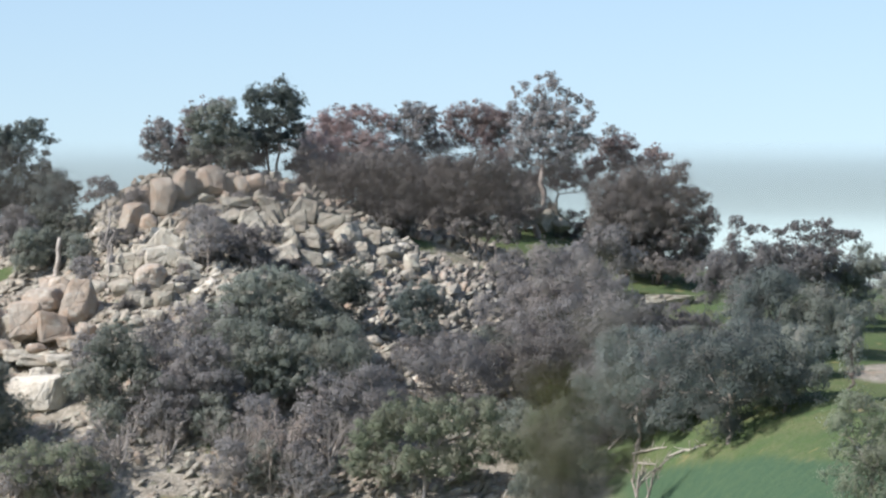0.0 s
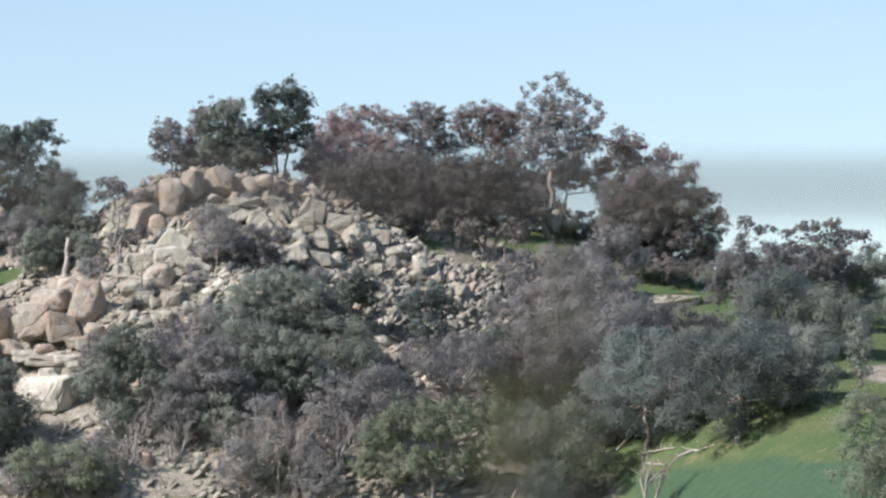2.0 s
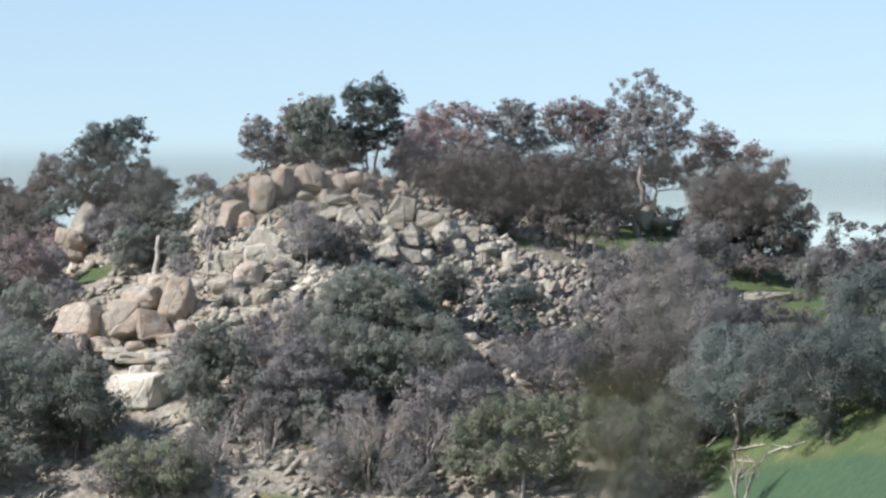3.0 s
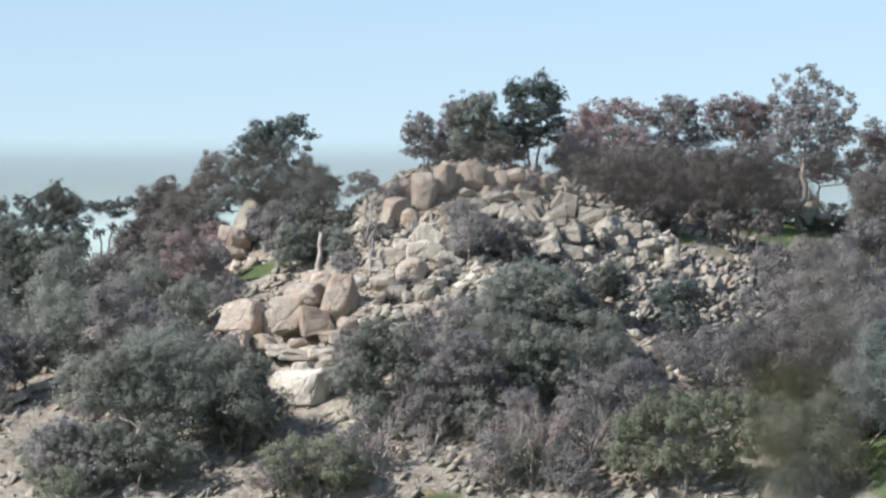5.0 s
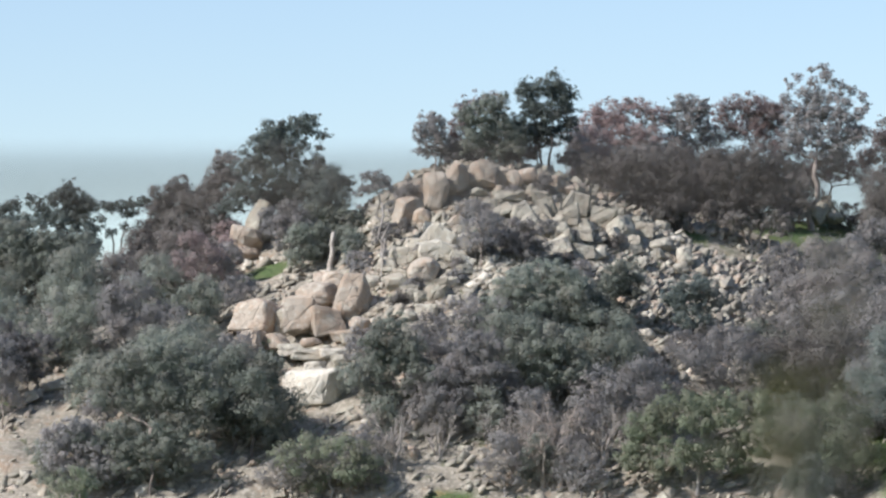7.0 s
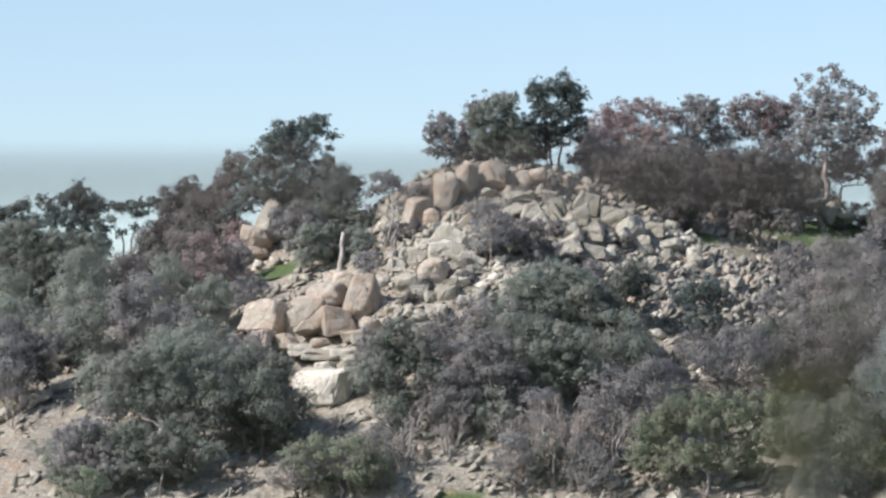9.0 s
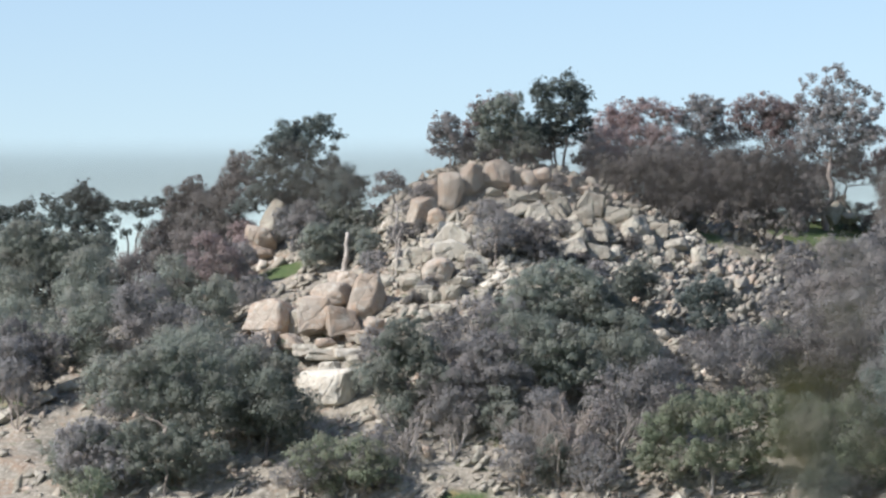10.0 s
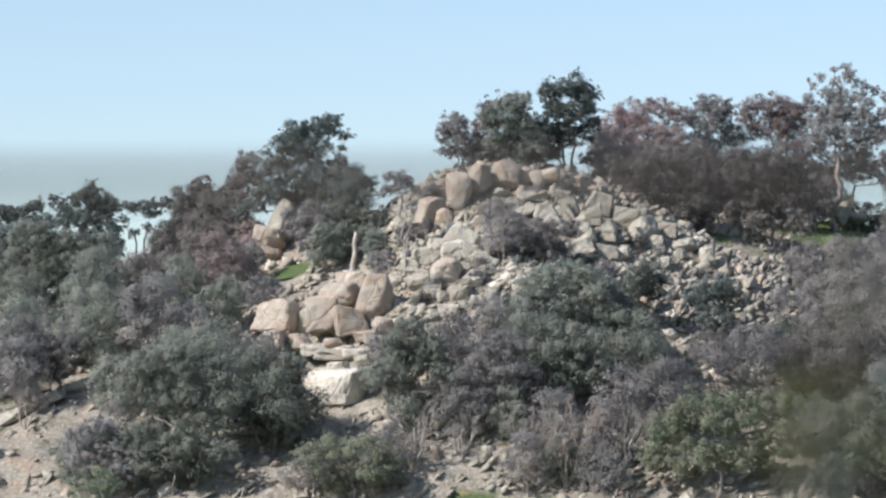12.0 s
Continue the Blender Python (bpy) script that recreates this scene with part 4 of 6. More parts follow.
grown_tree("grey", 13.6, 366.0, [(0.7, 25.3, 2.1, 1.3), (-1.0, 24.2, 1.8, 1.3), (2.5, 23.9, 1.5, 1.3), (-2.9, 23.4, 1.5, 1.2), (-4.9, 22.7, 1.4, 1.1)], "grey-green eucalypt tree with pale limbs on the slope", 617, pale=True)
# trees on the grassy shoulder
grown_tree("grey", 25.5, 345.0, [(-2.1, 22.0, 2.0, 1.6), (0.7, 22.5, 1.9, 1.4), (3.0, 21.0, 1.9, 1.7), (-0.7, 20.1, 2.1, 1.6), (-3.8, 20.2, 1.4, 1.5), (4.9, 22.0, 1.4, 1.2), (2.6, 23.4, 1.0, 0.6), (-1.4, 25.5, 0.7, 0.6), (-1.7, 24.0, 0.6, 0.6), (-0.2, 24.9, 0.5, 0.4), (0.9, 24.9, 0.5, 0.3), (2.0, 24.7, 0.6, 0.4), (3.6, 25.1, 1.1, 0.6), (5.6, 25.3, 0.8, 0.4), (4.7, 24.2, 1.0, 0.5), (6.8, 24.6, 1.0, 0.4), (8.2, 24.4, 0.8, 0.6), (6.3, 23.9, 1.0, 0.6)], "grey-green eucalypt tree with pale limbs on the slope", 618, pale=True, thin=0.95, stems=2)
grown_tree("green", 33.6, 350.0, [(1.4, 21.8, 1.2, 1.1), (0.0, 21.3, 1.2, 1.1), (-1.4, 20.6, 1.4, 1.3), (2.6, 22.3, 0.8, 0.9), (1.0, 19.9, 1.4, 1.2)], "dense dark green bushy tree on the rocky slope", 619, thin=0.9)
# trees on the lower ridge
grown_tree("pine", -37.5, 369.5, [(0.5, 35.1, 1.8, 1.2), (-1.4, 34.8, 1.3, 1.1), (1.7, 35.8, 0.9, 0.6), (3.0, 34.4, 0.6, 0.4), (2.5, 33.3, 0.4, 0.3), (-2.4, 33.3, 1.6, 1.3), (-0.2, 33.0, 2.1, 1.6), (-3.4, 31.4, 1.5, 1.4), (-0.9, 30.9, 2.3, 1.5), (2.0, 31.4, 1.1, 0.9), (2.6, 29.7, 2.1, 1.4), (4.6, 30.2, 1.2, 1.0), (1.1, 29.2, 1.9, 1.2), (3.6, 28.2, 1.5, 0.8)], "dark green cypress pine on the rocky crest", 620, trunk=1.2)
grown_tree("oak", -43.9, 373.8, [(0.1, 32.6, 1.3, 1.0), (-0.3, 31.3, 1.1, 1.1), (-1.1, 30.7, 0.9, 0.7), (1.0, 30.3, 1.2, 1.2), (-1.8, 29.7, 1.0, 1.0), (-0.3, 29.3, 1.3, 0.8)], "dense dark brown-green drooping tree on the hill", 621)
grown_tree("oak", -49.0, 376.0, [(0.7, 30.5, 1.1, 0.9), (-0.3, 29.6, 1.4, 1.3), (1.5, 29.6, 1.0, 1.1), (-0.8, 27.9, 2.1, 1.4), (1.8, 27.7, 2.0, 1.4), (-2.2, 26.3, 1.6, 1.2), (0.2, 25.7, 2.3, 1.4), (3.2, 27.0, 1.4, 1.0), (2.5, 28.9, 1.1, 0.9), (-1.8, 24.8, 1.3, 0.9)], "dense dark brown-green drooping tree on the hill", 622)
grown_tree("pine", -58.3, 378.0, [(-0.3, 30.4, 0.9, 0.8), (-1.1, 29.6, 1.4, 1.0), (0.6, 29.1, 1.4, 1.1), (-3.1, 28.9, 0.9, 0.6), (1.8, 28.8, 0.8, 0.8), (-3.7, 29.6, 0.5, 0.4), (-1.6, 27.6, 2.4, 1.1), (0.5, 27.1, 1.9, 1.1)], "dark green cypress pine on the rocky crest", 623)
grown_tree("pine", -54.0, 376.0, [(0.3, 28.7, 1.2, 0.5), (-0.7, 28.6, 0.8, 0.5), (1.9, 28.9, 1.0, 0.4), (2.9, 29.2, 0.5, 0.3), (1.1, 28.0, 0.8, 0.4), (-1.3, 27.5, 0.6, 0.4), (-0.3, 26.3, 0.6, 0.4), (0.9, 26.8, 0.5, 0.3)], "slim umbrella-crowned pine against the sky", 624, stems=2, thin=0.8)
grown_tree("pine", -64.8, 377.0, [(0.7, 28.6, 0.9, 0.6), (-0.5, 27.8, 1.2, 0.8), (1.6, 29.1, 0.6, 0.4), (-1.3, 28.1, 0.7, 0.7), (2.1, 27.3, 1.4, 0.7), (-2.6, 28.1, 1.3, 0.9)], "dark green cypress pine on the rocky crest", 625)
grown_tree("grey", -27.7, 352.0, [(-1.1, 29.4, 0.8, 0.5), (-0.1, 29.1, 0.6, 0.4), (-0.8, 28.4, 0.8, 0.3), (-1.8, 28.4, 0.5, 0.3), (-2.3, 26.9, 0.4, 0.2), (0.5, 28.3, 0.4, 0.3)], "thin-crowned small tree against the sky", 626, thin=0.5, trunk=0.8)
grown_tree("grey", -26.7, 360.0, [(-0.1, 28.4, 0.9, 0.8), (0.6, 28.9, 0.6, 0.6), (-0.6, 27.2, 1.0, 0.8), (0.3, 29.4, 0.2, 0.4)], "low grey scrubby bush among the rocks", 627)
# bushy trees down the slope
grown_tree("green", -44.2, 325.0, [(-1.8, 12.5, 2.1, 1.5), (1.3, 13.4, 1.9, 1.4), (4.2, 12.3, 1.3, 1.3), (-2.8, 10.3, 1.8, 1.5), (0.9, 10.1, 2.4, 1.7), (4.2, 9.9, 1.8, 1.7), (2.2, 7.6, 1.8, 1.5), (1.8, 6.2, 1.5, 1.1)], "dense dark green bushy tree on the rocky slope", 628, pale=True)
grown_tree("green", -36.2, 327.5, [(-1.8, 13.0, 1.7, 1.4), (-0.5, 11.3, 1.8, 1.5), (1.1, 10.4, 1.7, 1.4), (-1.3, 8.6, 2.1, 1.5), (2.7, 8.8, 1.6, 1.1), (1.3, 12.5, 1.2, 1.1), (1.5, 7.3, 1.6, 0.9)], "dense dark green bushy tree on the rocky slope", 629)
grown_tree("grey", -48.9, 322.5, [(-2.0, 6.7, 1.6, 1.2), (-0.2, 7.6, 1.5, 1.0), (-1.1, 4.9, 1.6, 1.2), (2.0, 4.5, 1.5, 1.0), (0.6, 5.9, 1.6, 1.2)], "grey-green eucalypt tree with pale limbs on the slope", 630)
grown_tree("green", -14.2, 338.0, [(0.2, 20.4, 2.6, 1.1), (-1.8, 19.3, 1.9, 1.3), (2.3, 19.3, 1.9, 1.5), (-0.5, 17.9, 2.6, 1.5), (-3.2, 17.5, 1.9, 1.5), (3.2, 17.5, 1.5, 1.3), (-5.0, 16.1, 1.3, 1.0)], "dense dark green bushy tree on the rocky slope", 631)
grown_tree("green", -8.0, 344.0, [(0.5, 21.0, 1.5, 1.1), (-0.5, 19.6, 1.3, 1.1), (1.5, 19.6, 1.1, 1.1), (-1.4, 17.7, 1.3, 1.1), (0.1, 17.5, 1.6, 1.1)], "dense dark green bushy tree on the rocky slope", 632)
grown_tree("pine", -1.8, 343.5, [(-0.2, 19.6, 1.6, 1.0), (1.2, 18.4, 1.3, 1.1), (-1.6, 18.4, 1.1, 1.1), (-0.0, 17.0, 1.7, 1.0)], "dense dark green bushy tree on the rocky slope", 633)
grown_tree("green", -25.2, 330.0, [(-0.5, 15.8, 1.5, 1.0), (-1.6, 14.4, 1.5, 1.2), (1.1, 14.2, 1.5, 1.2), (-0.2, 12.7, 2.1, 1.2), (-2.4, 11.7, 1.5, 1.2), (2.4, 11.8, 1.7, 1.2), (-0.7, 10.4, 2.1, 1.0)], "dense dark green bushy tree on the rocky slope", 634)
grown_tree("grey", -18.5, 329.5, [(-1.1, 14.0, 1.7, 1.1), (0.6, 14.4, 1.5, 1.1), (-1.6, 12.2, 1.5, 1.2), (1.1, 11.8, 1.7, 1.5), (-0.2, 9.9, 1.7, 1.1)], "grey-green eucalypt tree with pale limbs on the slope", 635, pale=True)
grown_tree("green", -13.5, 331.5, [(0.9, 14.9, 2.1, 1.4), (-1.3, 13.6, 1.9, 1.4), (1.8, 12.7, 1.9, 1.5), (-0.4, 11.4, 2.1, 1.4)], "dense dark green bushy tree on the rocky slope", 636, pale=True)
grown_tree("olive", -1.5, 323.0, [(-1.3, 9.3, 2.1, 1.4), (-3.9, 7.6, 1.9, 1.4), (1.3, 8.5, 2.1, 1.6), (4.3, 9.3, 1.8, 1.4), (-2.2, 5.4, 2.4, 1.7), (2.2, 5.4, 2.4, 1.7), (5.6, 6.8, 1.8, 1.7), (-5.1, 5.4, 1.2, 1.2)], "bright olive-green bushy tree at the hill's foot", 637)
# trees behind and between
grown_tree("grey", -58.1, 341.0, [(-0.5, 15.4, 2.0, 1.5), (1.0, 13.8, 1.9, 1.5), (-1.3, 12.8, 1.7, 1.5), (2.8, 14.8, 1.7, 1.2), (2.1, 12.4, 1.3, 0.9)], "grey-green eucalypt tree with pale limbs on the slope", 731, pale=True, stems=2)
grown_tree("oak", -51.4, 375.0, [(-0.3, 25.3, 1.1, 1.2), (0.2, 23.7, 1.2, 1.0), (-1.2, 22.9, 0.8, 0.7)], "dense dark brown-green drooping tree on the hill", 721)
grown_tree("pine", -56.4, 374.0, [(0.5, 25.4, 1.0, 1.2), (-0.3, 24.0, 1.5, 1.1), (-1.8, 24.8, 1.5, 1.2), (1.0, 23.0, 0.9, 0.8)], "dark green cypress pine on the rocky crest", 722)
grown_tree("green", -43.5, 322.8, [(-1.3, 5.0, 2.1, 1.4), (1.3, 4.5, 1.8, 1.2), (-0.0, 6.3, 2.1, 1.4), (-2.7, 7.1, 1.6, 1.2), (3.7, 5.8, 1.5, 1.0)], "dense dark green bushy tree on the rocky slope", 711, pale=True)
grown_tree("oak", 18.6, 372.6, [(-0.2, 23.4, 2.1, 0.9), (2.8, 23.2, 1.9, 0.8), (-2.7, 23.7, 1.5, 1.0)], "dense dark brown-green drooping tree on the hill", 712)
grown_tree("green", -49.3, 323.5, [(-2.2, 5.9, 1.8, 1.2), (0.4, 6.9, 1.8, 1.2), (2.7, 5.9, 1.6, 1.4), (1.5, 4.0, 1.8, 1.0), (-1.8, 4.1, 1.7, 1.1)], "dense dark green bushy tree on the rocky slope", 701)
grown_tree("red", 10.5, 389.0, [(0.0, 32.5, 1.4, 1.4), (0.9, 33.6, 1.3, 0.9), (-2.3, 32.4, 1.3, 1.3), (3.3, 31.9, 0.9, 1.1)], "russet-tinged eucalypt tree with grey bark on the ridge", 702)
grown_tree("pine", 23.5, 322.0, [(-3.4, 13.2, 2.2, 1.5), (-0.8, 13.2, 2.0, 1.5), (1.8, 12.4, 1.9, 1.4), (-4.7, 10.7, 2.1, 1.6), (-1.7, 10.0, 2.2, 1.6), (0.9, 10.0, 1.9, 1.5), (-6.5, 8.9, 1.6, 1.1)], "dense dark green bushy tree on the grassy shoulder", 703, pale=True, stems=2)
grown_tree("oak", 4.8, 371.5, [(0.5, 26.9, 1.4, 1.0), (-3.2, 26.8, 1.2, 0.9), (-1.5, 26.4, 1.2, 0.5), (1.2, 26.0, 0.8, 0.7)], "dense dark brown-green drooping tree on the hill", 691, pale=True)
grown_tree("oak", -3.9, 371.0, [(-0.7, 27.4, 1.5, 1.1), (0.8, 26.9, 1.0, 1.0), (-2.2, 28.1, 1.3, 0.8)], "dense dark brown-green drooping tree on the hill", 692, pale=True)
grown_tree("oak", -0.5, 378.0, [(-0.3, 27.5, 2.0, 1.5), (-1.5, 26.2, 1.0, 0.7), (1.3, 26.2, 1.0, 0.7)], "low dark bush in the shade of the ridge trees", 693)
grown_tree("pine", -41.0, 371.0, [(1.0, 29.6, 1.9, 1.1), (-0.8, 29.3, 1.2, 1.0), (-2.0, 28.2, 1.1, 0.7), (2.8, 29.0, 1.5, 1.0), (1.8, 28.3, 1.2, 0.7)], "dark green cypress pine on the rocky crest", 681)
grown_tree("oak", 19.4, 375.0, [(-2.5, 24.5, 1.7, 1.3), (1.5, 23.8, 2.1, 1.1), (3.5, 25.2, 1.4, 1.4), (-5.0, 27.3, 1.5, 1.4), (-1.0, 28.3, 3.0, 1.8)], "dense dark brown-green drooping tree on the hill", 682)
grown_tree("grey", -20.0, 373.0, [(-0.3, 33.7, 1.7, 1.2), (1.2, 34.4, 1.3, 1.1), (-1.8, 32.9, 1.1, 0.9), (2.0, 32.9, 1.1, 0.7)], "grey-green eucalypt tree with pale limbs on the slope", 683)
grown_tree("pine", -15.8, 374.0, [(-0.0, 34.5, 1.6, 1.0), (2.0, 34.8, 1.1, 0.9), (-1.0, 33.6, 1.1, 0.9), (-2.0, 34.8, 1.0, 0.9)], "dark green cypress pine on the rocky crest", 661)
grown_tree("grey", -22.5, 372.0, [(-1.2, 32.8, 1.0, 0.8), (1.5, 32.8, 1.1, 0.9), (-0.0, 32.2, 1.1, 0.5)], "grey-green eucalypt tree with pale limbs on the slope", 662)
grown_tree("green", -60.4, 372.0, [(-2.1, 25.7, 2.4, 1.4), (1.0, 25.2, 2.4, 1.4), (4.0, 24.7, 1.6, 1.4), (-4.1, 24.2, 1.9, 1.4), (-0.0, 23.2, 2.8, 1.4)], "dense dark green bushy tree on the rocky slope", 663)
grown_tree("oak", -46.8, 373.0, [(-3.1, 23.9, 1.8, 1.1), (-0.0, 24.2, 2.1, 1.3), (3.0, 24.7, 1.9, 1.2), (2.5, 26.6, 1.6, 1.2), (-1.0, 22.6, 1.9, 0.9)], "dense dark brown-green drooping tree on the hill", 664)
grown_tree("red", -42.5, 371.0, [(-0.3, 25.8, 1.6, 1.1), (1.0, 24.6, 1.1, 1.1), (-1.0, 23.7, 1.7, 1.0)], "russet-tinged eucalypt tree with grey bark on the ridge", 665)
grown_tree("green", -34.5, 366.0, [(-0.5, 27.1, 1.9, 1.1), (2.0, 26.9, 1.7, 1.0), (-2.4, 26.4, 1.7, 1.0), (4.0, 26.1, 1.2, 0.6)], "dense dark green bushy tree on the rocky slope", 666)
grown_tree("green", -33.8, 361.0, [(-0.7, 24.8, 1.6, 1.2), (2.1, 24.8, 1.4, 1.0), (-0.2, 23.4, 1.4, 0.8)], "dense dark green bushy tree on the rocky slope", 667)
grown_tree("grey", -37.3, 364.0, [(-0.0, 26.8, 2.0, 1.2), (-1.2, 26.0, 1.1, 0.9)], "grey-green eucalypt tree with pale limbs on the slope", 668)
grown_tree("grey", -27.9, 352.5, [(-1.0, 29.2, 1.0, 0.6), (0.2, 28.8, 0.7, 0.4), (-2.1, 27.9, 0.5, 0.3), (-1.1, 28.2, 0.8, 0.3)], "thin-crowned small tree against the sky", 669, thin=0.4, trunk=0.7)
grown_tree("grey", 28.8, 348.0, [(0.0, 22.8, 1.9, 1.0), (2.4, 23.1, 1.7, 0.9), (3.8, 22.1, 1.6, 1.1), (-1.8, 21.7, 1.9, 1.4), (1.9, 20.7, 1.9, 1.4), (-6.0, 22.1, 1.4, 1.2)], "grey-green eucalypt tree with pale limbs on the slope", 670)
grown_tree("grey", 18.1, 341.0, [(0.0, 17.6, 2.0, 1.5), (2.8, 16.5, 2.0, 1.6), (-2.3, 16.2, 1.8, 1.6), (0.9, 14.9, 2.3, 1.5)], "grey-green eucalypt tree with pale limbs on the slope", 671)
tree("oak", -6.8, 380.0, 6.4, 5.1, "dense dark brown-green drooping tree on the hill", 210, low=0.05)
tree("oak", -1.8, 384.0, 5.6, 3.3, "dense dark brown-green drooping tree on the hill", 213, low=0.05)
tree("pine", -34.4, 367.8, 7.3, 2.7, "dark green cypress pine on the rocky crest", 257, low=0.05, thin=1.3)
tree("green", -37.8, 327.8, 8.7, 5.3, "dense dark green bushy tree on the rocky slope", 282)
tree("oak", -10.1, 386.0, 7.3, 3.9, "dense dark brown-green drooping tree on the hill", 286, low=0.05)
tree("oak", -0.5, 389.0, 9.4, 3.9, "dense dark brown-green drooping tree on the hill", 287, low=0.05)
tree("oak", 6.4, 391.0, 7.7, 3.4, "dense dark brown-green drooping tree on the hill", 288, low=0.1)
tree("green", -11.1, 339.0, 6.2, 2.9, "dense dark green bushy tree on the rocky slope", 317)
tree("green", -15.8, 333.8, 6.7, 3.4, "dense dark green bushy tree on the rocky slope", 319)
tree("oak", -4.3, 384.0, 7.8, 4.2, "dense dark brown-green drooping tree on the hill", 325, low=0.03)
tree("oak", 7.6, 388.0, 6.2, 2.8, "dense dark brown-green drooping tree on the hill", 326, low=0.03)
tree("oak", 0.8, 382.0, 5.6, 3.3, "dense dark brown-green drooping tree on the hill", 327, low=0.05)
tree("oak", -46.5, 374.0, 7.7, 3.8, "dense dark brown-green drooping tree on the hill", 332, low=0.03)
tree("pine", -64.1, 376.0, 8.2, 4.4, "dark green cypress pine on the rocky crest", 335, low=0.03)
tree("pine", -67.7, 376.0, 8.1, 3.3, "dark green cypress pine on the rocky crest", 336, low=0.03)
tree("oak", 16.4, 375.2, 10.1, 4.5, "dense dark brown-green drooping tree on the hill", 338, low=0.02)
tree("oak", -4.8, 382.0, 2.2, 2.5, "low dark bush in the shade of the ridge shrubs", 341, low=0.0)
tree("oak", 2.4, 389.0, 2.9, 2.3, "low dark bush in the shade of the ridge shrubs", 344, low=0.0)
# trees on the grassy shoulder
tree("pine", 21.2, 312.5, 9.7, 6.3, "dense dark green bushy tree on the grassy shoulder", 221, low=0.0, pale=True)
tree("pine", 15.1, 326.8, 10.2, 5.3, "dense dark green bushy tree on the grassy shoulder", 222, low=0.0, pale=True)
tree("green", 25.4, 313.0, 5.8, 3.6, "dense dark green bushy tree on the rocky slope", 223, low=0.05)
tree("oak", 18.4, 323.2, 7.7, 3.7, "dense dark brown-green drooping tree on the hill", 224, low=0.05)
tree("oak", 10.1, 348.8, 10.2, 5.0, "olive-brown drooping tree at the edge of the rocks", 225, low=0.05, pale=True)
tree("grey", 12.6, 341.2, 9.5, 5.5, "grey-green eucalypt tree with pale limbs on the slope", 226, low=0.05)
tree("oak", 8.0, 338.5, 8.1, 4.5, "dense dark brown-green drooping tree on the hill", 227, low=0.05)
tree("grey", 17.1, 339.5, 4.7, 2.9, "grey-green eucalypt tree with pale limbs on the slope", 228, low=0.05)
tree("green", 30.1, 310.5, 6.8, 1.2, "slender sapling at the field's edge", 229, low=0.3, thin=0.5)
tree("olive", 28.2, 277.0, 8.9, 3.4, "olive-green bushy tree at the field's edge", 230, low=0.03)
# shrubs and trees on the rocky slope
tree("grey", -5.3, 330.0, 7.0, 3.2, "grey-green eucalypt tree with pale limbs on the slope", 237, low=0.08)
tree("grey", 1.2, 335.8, 7.2, 4.3, "grey-green eucalypt tree with pale limbs on the slope", 238, low=0.05)
tree("olive", 8.7, 323.8, 8.8, 4.3, "bright olive-green bushy tree at the hill's foot", 243)
tree("green", -8.8, 337.0, 5.7, 2.9, "dense dark green bushy tree on the rocky slope", 244)
tree("green", -10.2, 339.2, 5.7, 2.0, "dense dark green bushy tree on the rocky slope", 245)
tree("grey", -19.5, 348.8, 5.8, 2.0, "grey-green eucalypt tree with pale limbs on the slope", 246, low=0.2, pale=True, thin=0.8)
tree("grey", -15.9, 350.2, 4.2, 1.8, "grey-green eucalypt tree with pale limbs on the slope", 247)
tree("olive", -29.5, 322.2, 5.5, 4.3, "bright olive-green bushy tree at the hill's foot", 249)
tree("grey", -16.2, 322.8, 5.3, 2.3, "grey-green eucalypt tree with pale limbs on the slope", 250, thin=0.7)
tree("grey", -10.5, 322.2, 4.1, 2.3, "grey-green eucalypt tree with pale limbs on the slope", 251, thin=0.5)
tree("grey", -20.2, 331.2, 4.4, 2.4, "grey-green eucalypt tree with pale limbs on the slope", 252)
# trees on the lower ridge
tree("grey", -36.8, 362.0, 6.2, 2.4, "grey-green eucalypt tree with pale limbs on the slope", 264, low=0.15)
tree("green", -35.4, 359.0, 4.6, 1.8, "dense dark green bushy tree on the rocky slope", 265)
tree("green", -30.6, 355.5, 3.5, 1.4, "dense dark green bushy tree on the rocky slope", 266)
tree("pine", -30.7, 355.2, 3.3, 1.0, "dark green cypress pine on the rocky crest", 267)
# bushland down the shaded flank
tree("green", -61.7, 371.0, 7.5, 3.9, "dense dark green bushy tree on the rocky slope", 268)
tree("green", -55.0, 360.0, 8.1, 3.2, "dense dark green bushy tree on the rocky slope", 269)
tree("green", -58.7, 347.2, 7.5, 3.6, "dense dark green bushy tree on the rocky slope", 270)
tree("green", -53.4, 346.8, 7.9, 3.6, "dense dark green bushy tree on the rocky slope", 271)
tree("grey", -48.0, 345.0, 8.2, 3.6, "grey-green eucalypt tree with pale limbs on the slope", 272)
tree("red", -44.1, 356.2, 6.9, 2.6, "russet-tinged eucalypt tree with grey bark on the ridge", 273, low=0.1)
tree("green", -43.1, 348.0, 6.3, 2.4, "dense dark green bushy tree on the rocky slope", 274)
tree("green", -63.7, 365.0, 5.9, 3.3, "dense dark green bushy tree on the rocky slope", 275)
tree("green", -43.6, 336.2, 7.8, 4.5, "dense dark green bushy tree on the rocky slope", 276)
tree("grey", -58.5, 338.0, 7.5, 3.0, "grey-green eucalypt tree with pale limbs on the slope", 277, low=0.1, pale=True)
tree("oak", -52.0, 363.0, 6.3, 2.6, "dense dark brown-green drooping tree on the hill", 278)
tree("green", -47.0, 355.5, 6.2, 2.6, "dense dark green bushy tree on the rocky slope", 279)
tree("grey", -42.0, 358.2, 4.8, 1.8, "grey-green eucalypt tree with pale limbs on the slope", 280)
